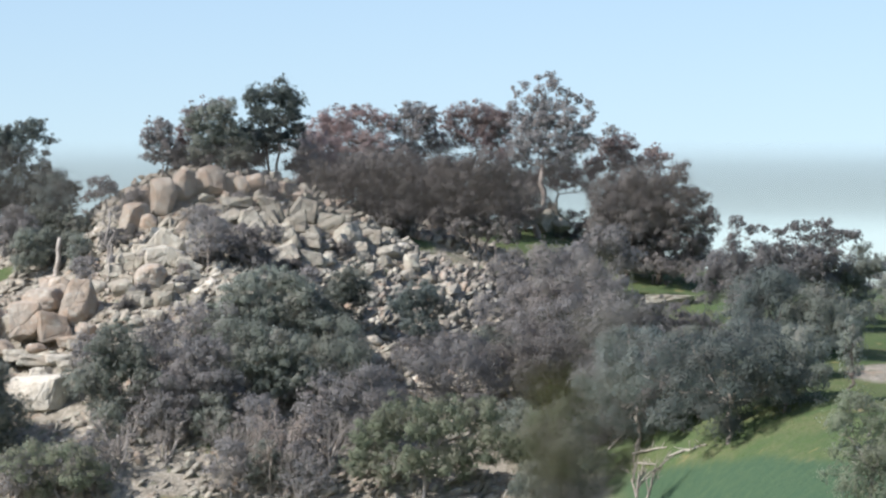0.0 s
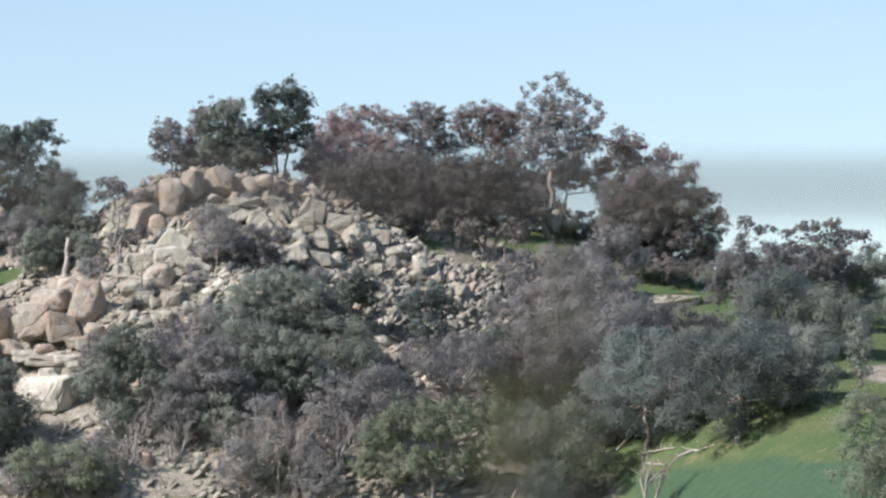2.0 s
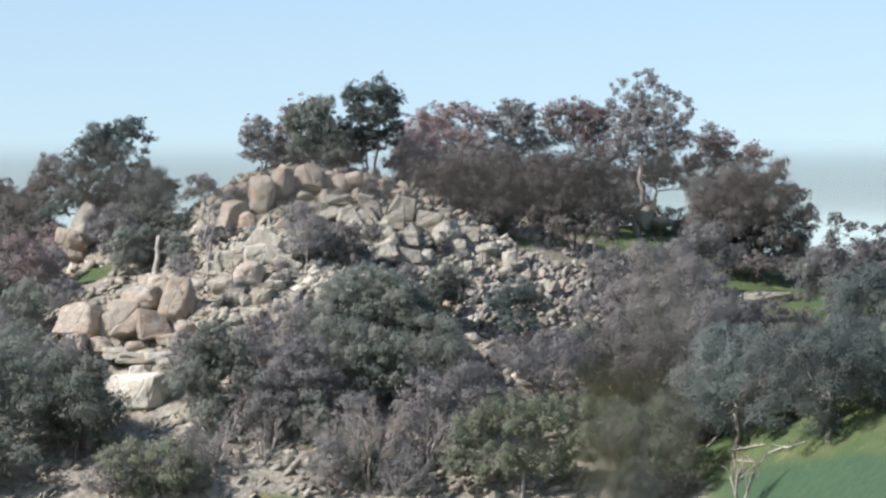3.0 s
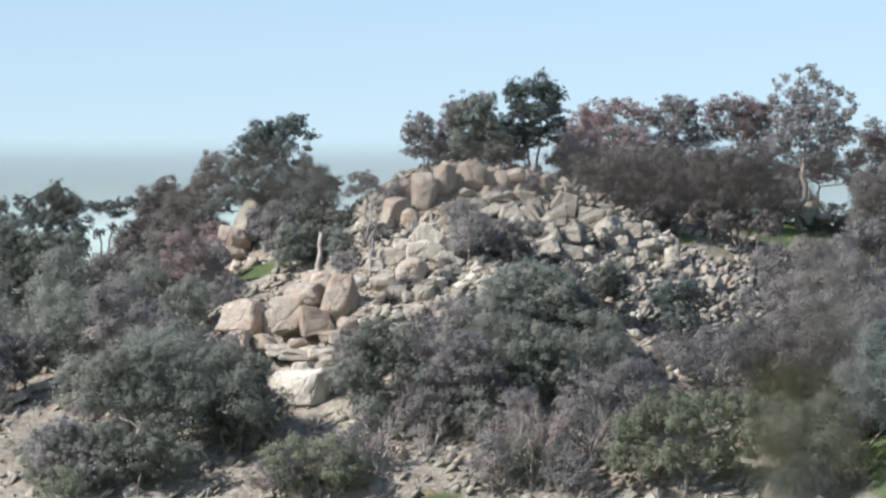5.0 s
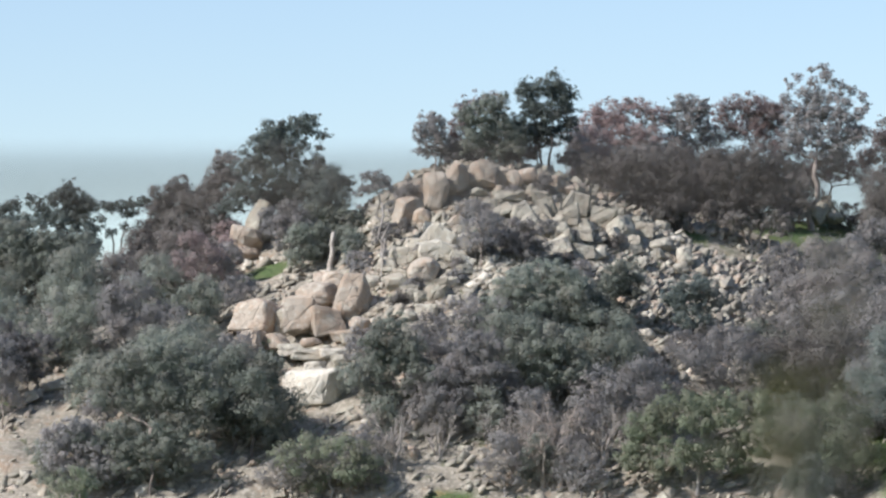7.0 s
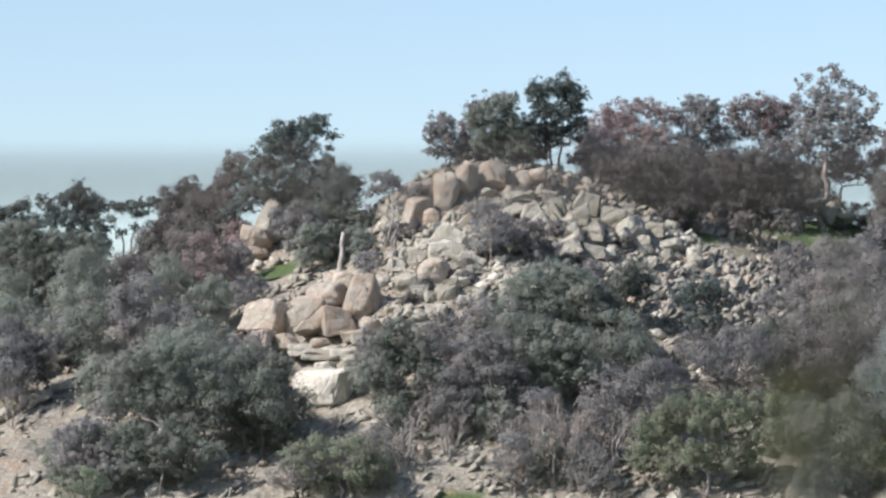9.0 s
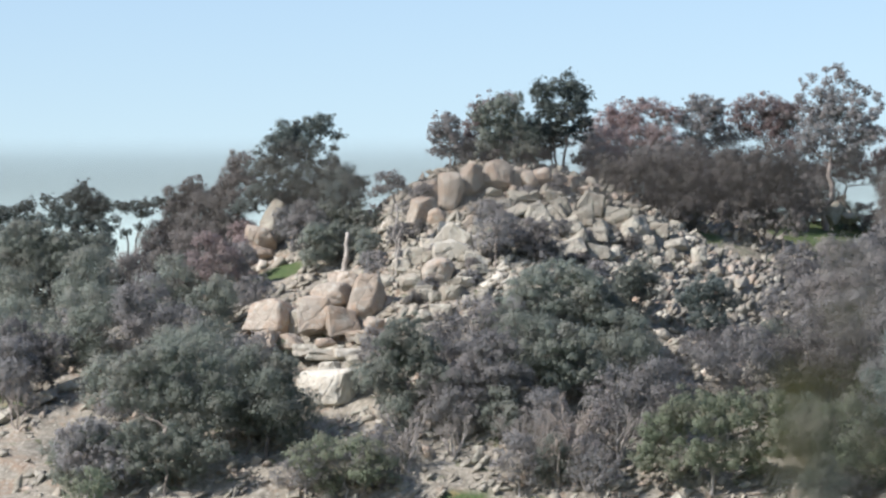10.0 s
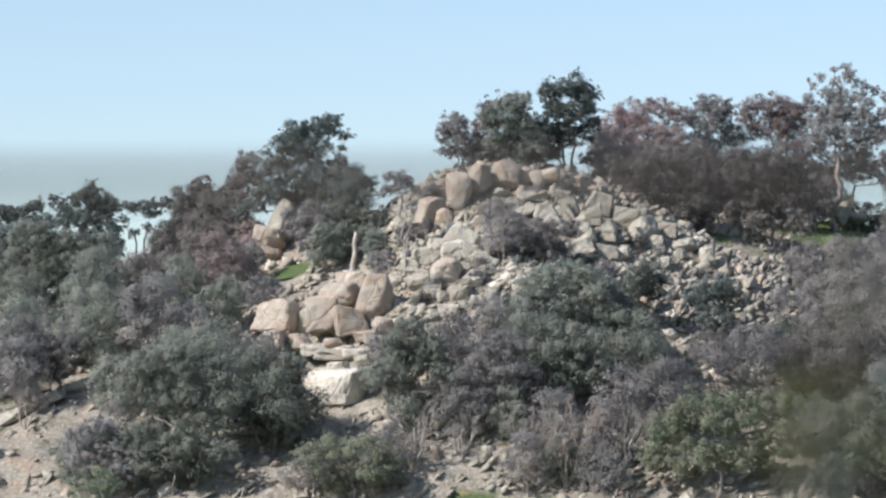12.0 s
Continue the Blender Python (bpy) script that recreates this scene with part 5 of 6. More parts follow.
# more trees that close the gaps
tree("grey", -11.4, 380.0, 6.9, 2.2, "grey-green eucalypt tree with pale limbs on the slope", 289, low=0.1)
tree("pine", 26.0, 331.2, 7.9, 4.3, "dense dark green bushy tree on the grassy shoulder", 294, low=0.02)
tree("green", 29.4, 328.8, 6.6, 3.3, "dense dark green bushy tree on the rocky slope", 296, low=0.02)
tree("pine", 24.1, 322.8, 6.0, 3.7, "dense dark green bushy tree on the grassy shoulder", 297, low=0.02)
tree("green", 27.3, 320.5, 5.1, 2.8, "dense dark green bushy tree on the rocky slope", 298, low=0.02)
tree("grey", 11.8, 330.8, 7.5, 3.4, "grey-green eucalypt tree with pale limbs on the slope", 299, low=0.05, pale=True)
tree("grey", 14.0, 347.8, 7.4, 2.8, "grey-green eucalypt tree with pale limbs on the slope", 300, low=0.02)
tree("grey", 11.4, 359.5, 6.7, 3.1, "grey-green eucalypt tree with pale limbs on the slope", 301, low=0.02)
tree("grey", 6.9, 350.5, 6.0, 2.5, "grey-green eucalypt tree with pale limbs on the slope", 302, low=0.02, thin=0.8)
tree("olive", -36.6, 344.5, 2.3, 1.3, "small olive bush growing between great boulders", 305)
tree("grey", -20.4, 356.0, 2.4, 1.6, "low grey scrubby bush among the rocks", 306, low=0.0)
tree("grey", -18.8, 354.0, 2.3, 1.6, "low grey scrubby bush among the rocks", 307, low=0.0)
tree("grey", -17.3, 351.2, 2.7, 1.9, "low grey scrubby bush among the rocks", 308, low=0.0)
tree("grey", -15.7, 351.0, 2.5, 1.7, "low grey scrubby bush among the rocks", 309, low=0.0)
tree("grey", -19.5, 349.8, 2.6, 1.5, "low grey scrubby bush among the rocks", 310, low=0.0)
tree("grey", -17.5, 361.5, 1.5, 0.8, "low grey scrubby bush among the rocks", 311, low=0.0)
tree("grey", -14.7, 363.8, 2.4, 1.1, "low grey scrubby bush among the rocks", 312, low=0.0)
tree("grey", -27.8, 356.0, 2.5, 1.5, "low grey scrubby bush among the rocks", 313, low=0.0)
tree("grey", -24.9, 346.2, 1.6, 0.9, "low grey scrubby bush among the rocks", 314, low=0.0)
tree("grey", -11.1, 350.5, 1.8, 1.0, "low grey scrubby bush among the rocks", 315, low=0.0)
tree("grey", -29.9, 352.0, 2.6, 1.4, "low grey scrubby bush among the rocks", 316, low=0.0)
tree("green", -7.8, 334.2, 6.1, 2.9, "dense dark green bushy tree on the rocky slope", 320)
tree("grey", -9.5, 330.2, 5.6, 2.4, "grey-green eucalypt tree with pale limbs on the slope", 321, thin=0.6)
tree("grey", -21.2, 327.8, 6.4, 2.4, "grey-green eucalypt tree with pale limbs on the slope", 322)
tree("grey", -14.4, 327.2, 4.8, 2.2, "grey-green eucalypt tree with pale limbs on the slope", 323, thin=0.6)
tree("red", -11.4, 378.0, 6.7, 2.7, "russet-tinged eucalypt tree with grey bark on the ridge", 324, low=0.05)
tree("green", 10.5, 388.0, 3.1, 1.6, "small green shrub beside pale rocks on the ridge", 330, low=0.0)
tree("grey", -12.2, 376.0, 6.0, 2.0, "grey-green eucalypt tree with pale limbs on the slope", 340, low=0.2, thin=0.8)
tree("oak", -2.3, 389.0, 3.5, 2.5, "low dark bush in the shade of the ridge trees", 342, low=0.0)
tree("oak", 0.3, 389.0, 3.3, 2.6, "low dark bush in the shade of the ridge trees", 343, low=0.0)
tree("oak", 12.3, 389.0, 3.1, 2.0, "low dark bush in the shade of the ridge shrubs", 348, low=0.0)
tree("oak", 14.4, 389.0, 3.4, 2.3, "low dark bush in the shade of the ridge trees", 349, low=0.0)
# leafless shrubs
bare_shrub(-11.9, 325.8, 6.0, 2.5, "leafless grey twiggy shrub on the slope", 350, skin=PALE_BARK)
bare_shrub(-13.2, 323.2, 5.6, 1.9, "leafless grey twiggy shrub on the slope", 351, skin=PALE_BARK)
bare_shrub(-25.2, 327.0, 4.6, 2.9, "leafless grey twiggy shrub on the slope", 352)
bare_shrub(-11.0, 323.0, 4.7, 2.0, "leafless grey twiggy shrub on the slope", 353, depth=4, stems=6)
bare_shrub(-14.9, 324.5, 5.1, 2.2, "leafless grey twiggy shrub on the slope", 354, depth=4, stems=6)
bare_shrub(-8.9, 325.8, 5.2, 1.9, "leafless grey twiggy shrub on the slope", 355, depth=4, stems=6)
bare_shrub(-16.8, 326.5, 4.2, 1.8, "leafless grey twiggy shrub on the slope", 356, depth=4, stems=5)
bare_shrub(-25.0, 324.8, 4.7, 2.2, "leafless grey twiggy shrub on the slope", 357, depth=4, stems=6)
bare_shrub(-21.5, 326.5, 3.8, 2.0, "leafless grey twiggy shrub on the slope", 358, depth=4, stems=6)
bare_shrub(-13.7, 326.5, 4.3, 1.3, "leafless grey twiggy shrub on the slope", 359)
bare_shrub(-47.6, 324.2, 5.4, 2.5, "bleached dead limbs standing in a dark green tree", 360, skin=PALE_BARK, stems=4, category="tree")
bare_shrub(-57.2, 335.5, 3.6, 1.5, "pale leaning bare stems on the shaded flank", 361, skin=PALE_BARK, stems=3)
bare_shrub(14.7, 312.2, 5.6, 1.8, "dead bare tree with a broken pale crown", 362, skin=PALE_BARK, stems=3, category="tree")
# undergrowth between the trees
tree("grey", -68.9, 377.5, 5.4, 2.2, "low grey-green scrubby bush on the slope", 363, low=0.0, thin=0.7)
tree("oak", -65.9, 377.8, 5.8, 2.6, "low dark brown-green bush on the slope", 364, low=0.0, thin=0.7)
tree("oak", -61.5, 378.0, 5.6, 2.6, "low dark brown-green bush on the slope", 365, low=0.0, thin=0.7)
tree("green", -56.5, 370.5, 5.2, 2.6, "low dense dark green bush on the slope", 366, low=0.0, thin=0.7)
tree("oak", -51.8, 374.5, 5.4, 2.0, "low dark brown-green bush on the slope", 367, low=0.0, thin=0.7)
tree("oak", -45.9, 361.5, 4.5, 1.7, "low dark brown-green bush on the slope", 368, low=0.0, thin=0.7)
tree("grey", 5.7, 362.0, 4.3, 2.3, "low grey-green scrubby bush on the slope", 369, low=0.0, thin=0.7)
tree("green", 9.4, 366.0, 4.6, 2.0, "low dense dark green bush on the slope", 370, low=0.0, thin=0.7)
tree("olive", 29.8, 365.2, 4.0, 1.6, "low olive-green bush on the slope", 373, low=0.0, thin=0.7)
tree("green", 38.5, 388.0, 4.6, 1.9, "low dense dark green bush on the slope", 375, low=0.0, thin=0.7)
tree("grey", 40.0, 381.8, 3.5, 2.1, "low grey-green scrubby bush on the slope", 376, low=0.0, thin=0.7)
tree("oak", -68.5, 372.2, 4.7, 2.8, "low dark brown-green bush on the slope", 377, low=0.0, thin=0.7)
tree("green", -63.4, 371.2, 3.5, 1.7, "low dense dark green bush on the slope", 378, low=0.0, thin=0.7)
tree("green", -57.4, 362.0, 4.5, 2.3, "low dense dark green bush on the slope", 379, low=0.0, thin=0.7)
tree("green", -54.6, 364.5, 4.5, 1.7, "low dense dark green bush on the slope", 380, low=0.0, thin=0.7)
tree("green", -50.2, 362.5, 3.8, 2.1, "low dense dark green bush on the slope", 381, low=0.0, thin=0.7)
tree("grey", -47.4, 361.0, 4.6, 2.1, "low grey-green scrubby bush on the slope", 382, low=0.0, thin=0.7)
tree("green", -43.0, 354.8, 3.8, 1.6, "low dense dark green bush on the slope", 383, low=0.0, thin=0.7)
tree("grey", -39.6, 350.8, 3.7, 2.0, "low grey-green scrubby bush on the slope", 384, low=0.0, thin=0.7)
tree("grey", 6.0, 355.0, 5.3, 1.6, "low grey-green scrubby bush on the slope", 385, low=0.0, thin=0.7)
tree("grey", 11.4, 356.0, 4.6, 2.0, "low grey-green scrubby bush on the slope", 386, low=0.0, thin=0.7)
tree("grey", 14.5, 359.0, 4.8, 2.6, "low grey-green scrubby bush on the slope", 387, low=0.0, thin=0.7)
tree("grey", 24.7, 350.8, 5.1, 1.5, "low grey-green scrubby bush on the slope", 388, low=0.0, thin=0.7)
tree("grey", 25.6, 343.0, 4.3, 2.4, "low grey-green scrubby bush on the slope", 389, low=0.0, thin=0.7)
tree("green", 32.1, 354.0, 5.2, 1.9, "low dense dark green bush on the slope", 390, low=0.0, thin=0.7)
tree("green", 35.4, 354.5, 3.4, 2.0, "low dense dark green bush on the slope", 391, low=0.0, thin=0.7)
tree("green", 39.1, 358.2, 4.6, 2.5, "low dense dark green bush on the slope", 392, low=0.0, thin=0.7)
tree("pine", -65.6, 358.2, 3.8, 2.6, "low dark green needle-leaved bush on the slope", 393, low=0.0, thin=0.7)
tree("pine", -61.6, 359.2, 3.7, 2.1, "low dark green needle-leaved bush on the slope", 394, low=0.0, thin=0.7)
tree("grey", -55.2, 352.2, 4.1, 2.5, "low grey-green scrubby bush on the slope", 395, low=0.0, thin=0.7)
tree("oak", -54.0, 350.8, 4.1, 2.1, "low dark brown-green bush on the slope", 396, low=0.0, thin=0.7)
tree("green", -47.9, 348.0, 5.1, 2.2, "low dense dark green bush on the slope", 397, low=0.0, thin=0.7)
tree("grey", -44.6, 344.0, 4.8, 2.0, "low grey-green scrubby bush on the slope", 398, low=0.0, thin=0.7)
tree("green", -42.4, 344.0, 3.8, 2.3, "low dense dark green bush on the slope", 399, low=0.0, thin=0.7)
tree("grey", -23.2, 337.2, 3.6, 1.5, "low grey-green scrubby bush on the slope", 400, low=0.0, thin=0.7)
tree("grey", -19.7, 337.5, 4.3, 2.5, "low grey-green scrubby bush on the slope", 401, low=0.0, thin=0.7)
tree("grey", -16.8, 337.2, 4.9, 2.0, "low grey-green scrubby bush on the slope", 402, low=0.0, thin=0.7)
tree("grey", -13.2, 339.0, 4.3, 2.3, "low grey-green scrubby bush on the slope", 403, low=0.0, thin=0.7)
tree("grey", 3.8, 349.5, 4.8, 1.7, "low grey-green scrubby bush on the slope", 404, low=0.0, thin=0.7)
tree("grey", 6.8, 347.8, 5.2, 2.0, "low grey-green scrubby bush on the slope", 405, low=0.0, thin=0.7)
tree("olive", 8.9, 348.5, 5.1, 1.7, "low olive-green bush on the slope", 406, low=0.0, thin=0.7)
tree("grey", 13.6, 349.5, 4.9, 2.4, "low grey-green scrubby bush on the slope", 407, low=0.0, thin=0.7)
tree("grey", 22.9, 334.2, 4.0, 1.6, "low grey-green scrubby bush on the slope", 408, low=0.0, thin=0.7)
tree("olive", 27.2, 336.0, 4.5, 2.4, "low olive-green bush on the slope", 409, low=0.0, thin=0.7)
tree("grey", 30.3, 333.8, 3.7, 2.2, "low grey-green scrubby bush on the slope", 410, low=0.0, thin=0.7)
tree("green", 31.8, 333.0, 4.9, 2.5, "low dense dark green bush on the slope", 411, low=0.0, thin=0.7)
tree("grey", -61.7, 347.2, 3.7, 2.2, "low grey-green scrubby bush on the slope", 412, low=0.0, thin=0.7)
tree("green", -52.3, 345.8, 3.3, 1.7, "low dense dark green bush on the slope", 413, low=0.0, thin=0.7)
tree("oak", -46.6, 341.0, 3.8, 2.1, "low dark brown-green bush on the slope", 414, low=0.0, thin=0.7)
tree("green", -45.8, 342.5, 4.1, 2.2, "low dense dark green bush on the slope", 415, low=0.0, thin=0.7)
tree("green", -41.0, 342.0, 3.3, 1.6, "low dense dark green bush on the slope", 416, low=0.0, thin=0.7)
tree("grey", -38.9, 340.5, 4.2, 2.2, "low grey-green scrubby bush on the slope", 417, low=0.0, thin=0.7)
tree("grey", -28.4, 337.5, 3.7, 1.6, "low grey-green scrubby bush on the slope", 418, low=0.0, thin=0.7)
tree("grey", -22.7, 334.0, 4.4, 2.4, "low grey-green scrubby bush on the slope", 419, low=0.0, thin=0.7)
tree("grey", -19.8, 333.8, 4.4, 2.4, "low grey-green scrubby bush on the slope", 420, low=0.0, thin=0.7)
tree("grey", -16.9, 334.0, 3.9, 1.6, "low grey-green scrubby bush on the slope", 421, low=0.0, thin=0.7)
tree("grey", -14.6, 335.8, 3.4, 1.5, "low grey-green scrubby bush on the slope", 422, low=0.0, thin=0.7)
tree("green", -9.6, 337.0, 3.7, 2.0, "low dense dark green bush on the slope", 423, low=0.0, thin=0.7)
tree("grey", -7.5, 338.8, 3.1, 1.9, "low grey-green scrubby bush on the slope", 424, low=0.0, thin=0.7)
tree("grey", -2.9, 342.0, 3.2, 1.6, "low grey-green scrubby bush on the slope", 425, low=0.0, thin=0.7)
tree("grey", -0.3, 343.0, 4.1, 2.1, "low grey-green scrubby bush on the slope", 426, low=0.0, thin=0.7)
tree("green", 3.5, 343.2, 4.6, 2.6, "low dense dark green bush on the slope", 427, low=0.0, thin=0.7)
tree("grey", 7.4, 341.8, 3.5, 1.9, "low grey-green scrubby bush on the slope", 428, low=0.0, thin=0.7)
tree("grey", 9.8, 345.8, 5.1, 2.2, "low grey-green scrubby bush on the slope", 429, low=0.0, thin=0.7)
tree("green", 12.5, 343.0, 3.2, 2.1, "low dense bush in the shade of the trees", 430, low=0.0, thin=0.7)
tree("green", 16.7, 339.8, 5.0, 1.8, "low dense dark green bush on the slope", 431, low=0.0, thin=0.7)
tree("green", 19.7, 334.5, 4.9, 2.4, "low dense bush in the shade of the trees", 432, low=0.0, thin=0.7)
tree("green", 23.0, 325.0, 4.0, 2.0, "low dense bush in the shade of the trees", 433, low=0.0, thin=0.7)
tree("grey", 26.3, 322.5, 3.1, 1.6, "low grey-green scrubby bush on the slope", 434, low=0.0, thin=0.7)
tree("oak", -61.2, 341.2, 5.2, 1.6, "low dark brown-green bush on the slope", 435, low=0.0, thin=0.7)
tree("green", -50.4, 337.5, 5.0, 2.4, "low dense dark green bush on the slope", 436, low=0.0, thin=0.7)
tree("green", -48.6, 337.0, 4.9, 1.9, "low dense dark green bush on the slope", 437, low=0.0, thin=0.7)
tree("oak", -43.1, 335.2, 4.4, 2.4, "low dark brown-green bush on the slope", 438, low=0.0, thin=0.7)
tree("grey", -40.8, 336.5, 4.6, 2.5, "low grey-green scrubby bush on the slope", 439, low=0.0, thin=0.7)
tree("green", -27.8, 333.0, 3.6, 2.4, "low dense dark green bush on the slope", 440, low=0.0, thin=0.7)
tree("green", -22.9, 331.8, 4.1, 1.8, "low dense dark green bush on the slope", 441, low=0.0, thin=0.7)
tree("grey", -20.9, 331.2, 4.2, 1.9, "low grey-green scrubby bush on the slope", 442, low=0.0, thin=0.7)
tree("grey", -16.5, 331.0, 3.1, 2.2, "low grey-green scrubby bush on the slope", 443, low=0.0, thin=0.7)
tree("grey", -12.5, 333.2, 4.9, 2.2, "low grey-green scrubby bush on the slope", 444, low=0.0, thin=0.7)
tree("green", -11.1, 333.5, 4.4, 2.3, "low dense dark green bush on the slope", 445, low=0.0, thin=0.7)
tree("grey", 7.2, 338.0, 3.2, 2.4, "low grey-green scrubby bush on the slope", 446, low=0.0, thin=0.7)
tree("olive", 10.5, 339.8, 4.8, 2.3, "low dense bush in the shade of the trees", 447, low=0.0, thin=0.7)
tree("green", 13.3, 338.0, 3.8, 1.8, "low dense dark green bush on the slope", 448, low=0.0, thin=0.7)
tree("olive", 17.1, 329.8, 3.3, 2.5, "low olive-green bush on the slope", 449, low=0.0, thin=0.7)
tree("oak", 19.6, 327.2, 4.4, 2.4, "low dense bush in the shade of the trees", 450, low=0.0, thin=0.7)
tree("olive", 22.9, 320.2, 4.2, 2.1, "low olive-green bush on the slope", 451, low=0.0, thin=0.7)
tree("grey", 25.4, 315.5, 3.6, 2.2, "low grey-green scrubby bush on the slope", 452, low=0.0, thin=0.7)
tree("grey", -48.6, 331.2, 4.4, 1.8, "low grey-green scrubby bush on the slope", 453, low=0.0, thin=0.7)
tree("oak", -45.5, 332.8, 4.1, 1.6, "low dark brown-green bush on the slope", 454, low=0.0, thin=0.7)
tree("oak", -44.7, 333.0, 4.5, 2.3, "low dark brown-green bush on the slope", 455, low=0.0, thin=0.7)
tree("grey", -38.6, 329.8, 4.6, 2.4, "low grey-green scrubby bush on the slope", 456, low=0.0, thin=0.7)
tree("green", -26.0, 328.2, 3.7, 1.6, "low dense dark green bush on the slope", 457, low=0.0, thin=0.7)
tree("grey", -23.1, 329.5, 5.0, 1.9, "low grey-green scrubby bush on the slope", 458, low=0.0, thin=0.7)
tree("grey", -20.0, 329.2, 3.5, 1.7, "low grey-green scrubby bush on the slope", 459, low=0.0, thin=0.7)
tree("green", -18.0, 327.8, 4.5, 1.9, "low dense dark green bush on the slope", 460, low=0.0, thin=0.7)
tree("grey", -14.6, 329.8, 3.4, 2.1, "low grey-green scrubby bush on the slope", 461, low=0.0, thin=0.7)
tree("grey", -9.7, 329.2, 3.7, 1.6, "low grey-green scrubby bush on the slope", 462, low=0.0, thin=0.7)
tree("green", 5.7, 330.5, 4.6, 2.0, "low dense bush in the shade of the trees", 463, low=0.0, thin=0.7)
tree("grey", 8.2, 332.8, 3.3, 2.5, "low grey-green scrubby bush on the slope", 464, low=0.0, thin=0.7)
tree("grey", 13.1, 330.8, 3.7, 2.0, "low grey-green scrubby bush on the slope", 465, low=0.0, thin=0.7)
tree("grey", -60.4, 329.2, 3.7, 1.5, "low grey-green scrubby bush on the slope", 466, low=0.0, thin=0.7)
tree("green", -45.4, 329.0, 4.9, 2.3, "low dense dark green bush on the slope", 467, low=0.0, thin=0.7)
tree("grey", -27.3, 325.0, 4.0, 2.1, "low grey-green scrubby bush on the slope", 468, low=0.0, thin=0.7)
tree("grey", -12.7, 325.5, 3.2, 2.1, "low grey-green scrubby bush on the slope", 469, low=0.0, thin=0.7)
tree("grey", -10.0, 325.8, 4.7, 1.5, "low grey-green scrubby bush on the slope", 470, low=0.0, thin=0.7)
tree("green", 6.1, 328.5, 4.9, 1.9, "low dense dark green bush on the slope", 471, low=0.0, thin=0.7)
tree("grey", 10.5, 327.8, 4.1, 2.0, "low grey-green scrubby bush on the slope", 472, low=0.0, thin=0.7)
tree("oak", -56.2, 310.0, 3.2, 2.0, "low dark brown-green bush on the slope", 473, low=0.0, thin=0.7)
tree("olive", -45.3, 294.8, 3.1, 1.9, "low olive-green bush on the slope", 474, low=0.0, thin=0.7)
tree("grey", -33.0, 323.8, 3.0, 1.5, "low grey-green scrubby bush on the slope", 475, low=0.0, thin=0.7)
tree("grey", -28.0, 323.0, 4.8, 2.0, "low grey-green scrubby bush on the slope", 476, low=0.0, thin=0.7)
tree("grey", -26.5, 323.2, 3.5, 1.4, "low grey-green scrubby bush on the slope", 477, low=0.0, thin=0.7)
tree("green", -13.6, 323.2, 4.4, 1.9, "low dense dark green bush on the slope", 478, low=0.0, thin=0.7)
tree("grey", -11.2, 323.5, 4.2, 1.9, "low grey-green scrubby bush on the slope", 479, low=0.0, thin=0.7)
tree("green", 6.5, 303.0, 4.1, 2.1, "low dense dark green bush on the slope", 480, low=0.0, thin=0.7)
tree("grey", 8.9, 323.5, 4.2, 2.0, "low grey-green scrubby bush on the slope", 481, low=0.0, thin=0.7)
# tufts of low scrub between the rocks
tree("grey", -15.4, 343.0, 1.6, 1.1, "small grey-green scrubby tuft among the rocks", 482, low=0.0)
tree("grey", -12.6, 354.2, 1.0, 0.5, "small grey-green scrubby tuft among the rocks", 483, low=0.0)
tree("grey", -19.1, 351.0, 1.3, 0.7, "small grey-green scrubby tuft among the rocks", 484, low=0.0)
tree("oak", -24.6, 350.5, 1.7, 0.9, "small grey-green scrubby tuft among the rocks", 485, low=0.0)
tree("grey", -12.2, 356.2, 1.5, 0.7, "small grey-green scrubby tuft among the rocks", 486, low=0.0)
tree("grey", -8.4, 362.5, 1.5, 1.2, "small grey-green scrubby tuft among the rocks", 487, low=0.0)
tree("grey", -22.3, 340.5, 1.3, 0.7, "small grey-green scrubby tuft among the rocks", 488, low=0.0)
tree("oak", -8.4, 358.5, 1.7, 1.0, "small grey-green scrubby tuft among the rocks", 489, low=0.0)
tree("grey", -21.6, 353.2, 1.1, 0.6, "small grey-green scrubby tuft among the rocks", 490, low=0.0)
tree("green", -11.5, 348.5, 1.4, 0.7, "small grey-green scrubby tuft among the rocks", 491, low=0.0)
tree("grey", -21.5, 350.0, 1.3, 0.9, "small grey-green scrubby tuft among the rocks", 492, low=0.0)
tree("grey", -14.2, 356.2, 1.8, 1.3, "small grey-green scrubby tuft among the rocks", 493, low=0.0)
tree("oak", -21.4, 348.5, 1.4, 0.8, "small grey-green scrubby tuft among the rocks", 494, low=0.0)
tree("grey", -17.0, 356.2, 1.1, 0.6, "small grey-green scrubby tuft among the rocks", 495, low=0.0)
tree("oak", -8.8, 360.0, 1.2, 0.6, "small grey-green scrubby tuft among the rocks", 496, low=0.0)
tree("grey", -21.3, 346.2, 1.5, 1.0, "small grey-green scrubby tuft among the rocks", 497, low=0.0)
tree("oak", -12.4, 352.8, 1.1, 0.8, "small grey-green scrubby tuft among the rocks", 498, low=0.0)
tree("grey", -27.4, 351.5, 1.4, 0.8, "small grey-green scrubby tuft among the rocks", 499, low=0.0)
tree("green", -9.2, 351.2, 1.2, 0.6, "small grey-green scrubby tuft among the rocks", 500, low=0.0)
tree("green", -11.8, 347.2, 1.5, 1.1, "small grey-green scrubby tuft among the rocks", 501, low=0.0)
tree("oak", -26.2, 356.2, 1.7, 0.9, "small grey-green scrubby tuft among the rocks", 502, low=0.0)
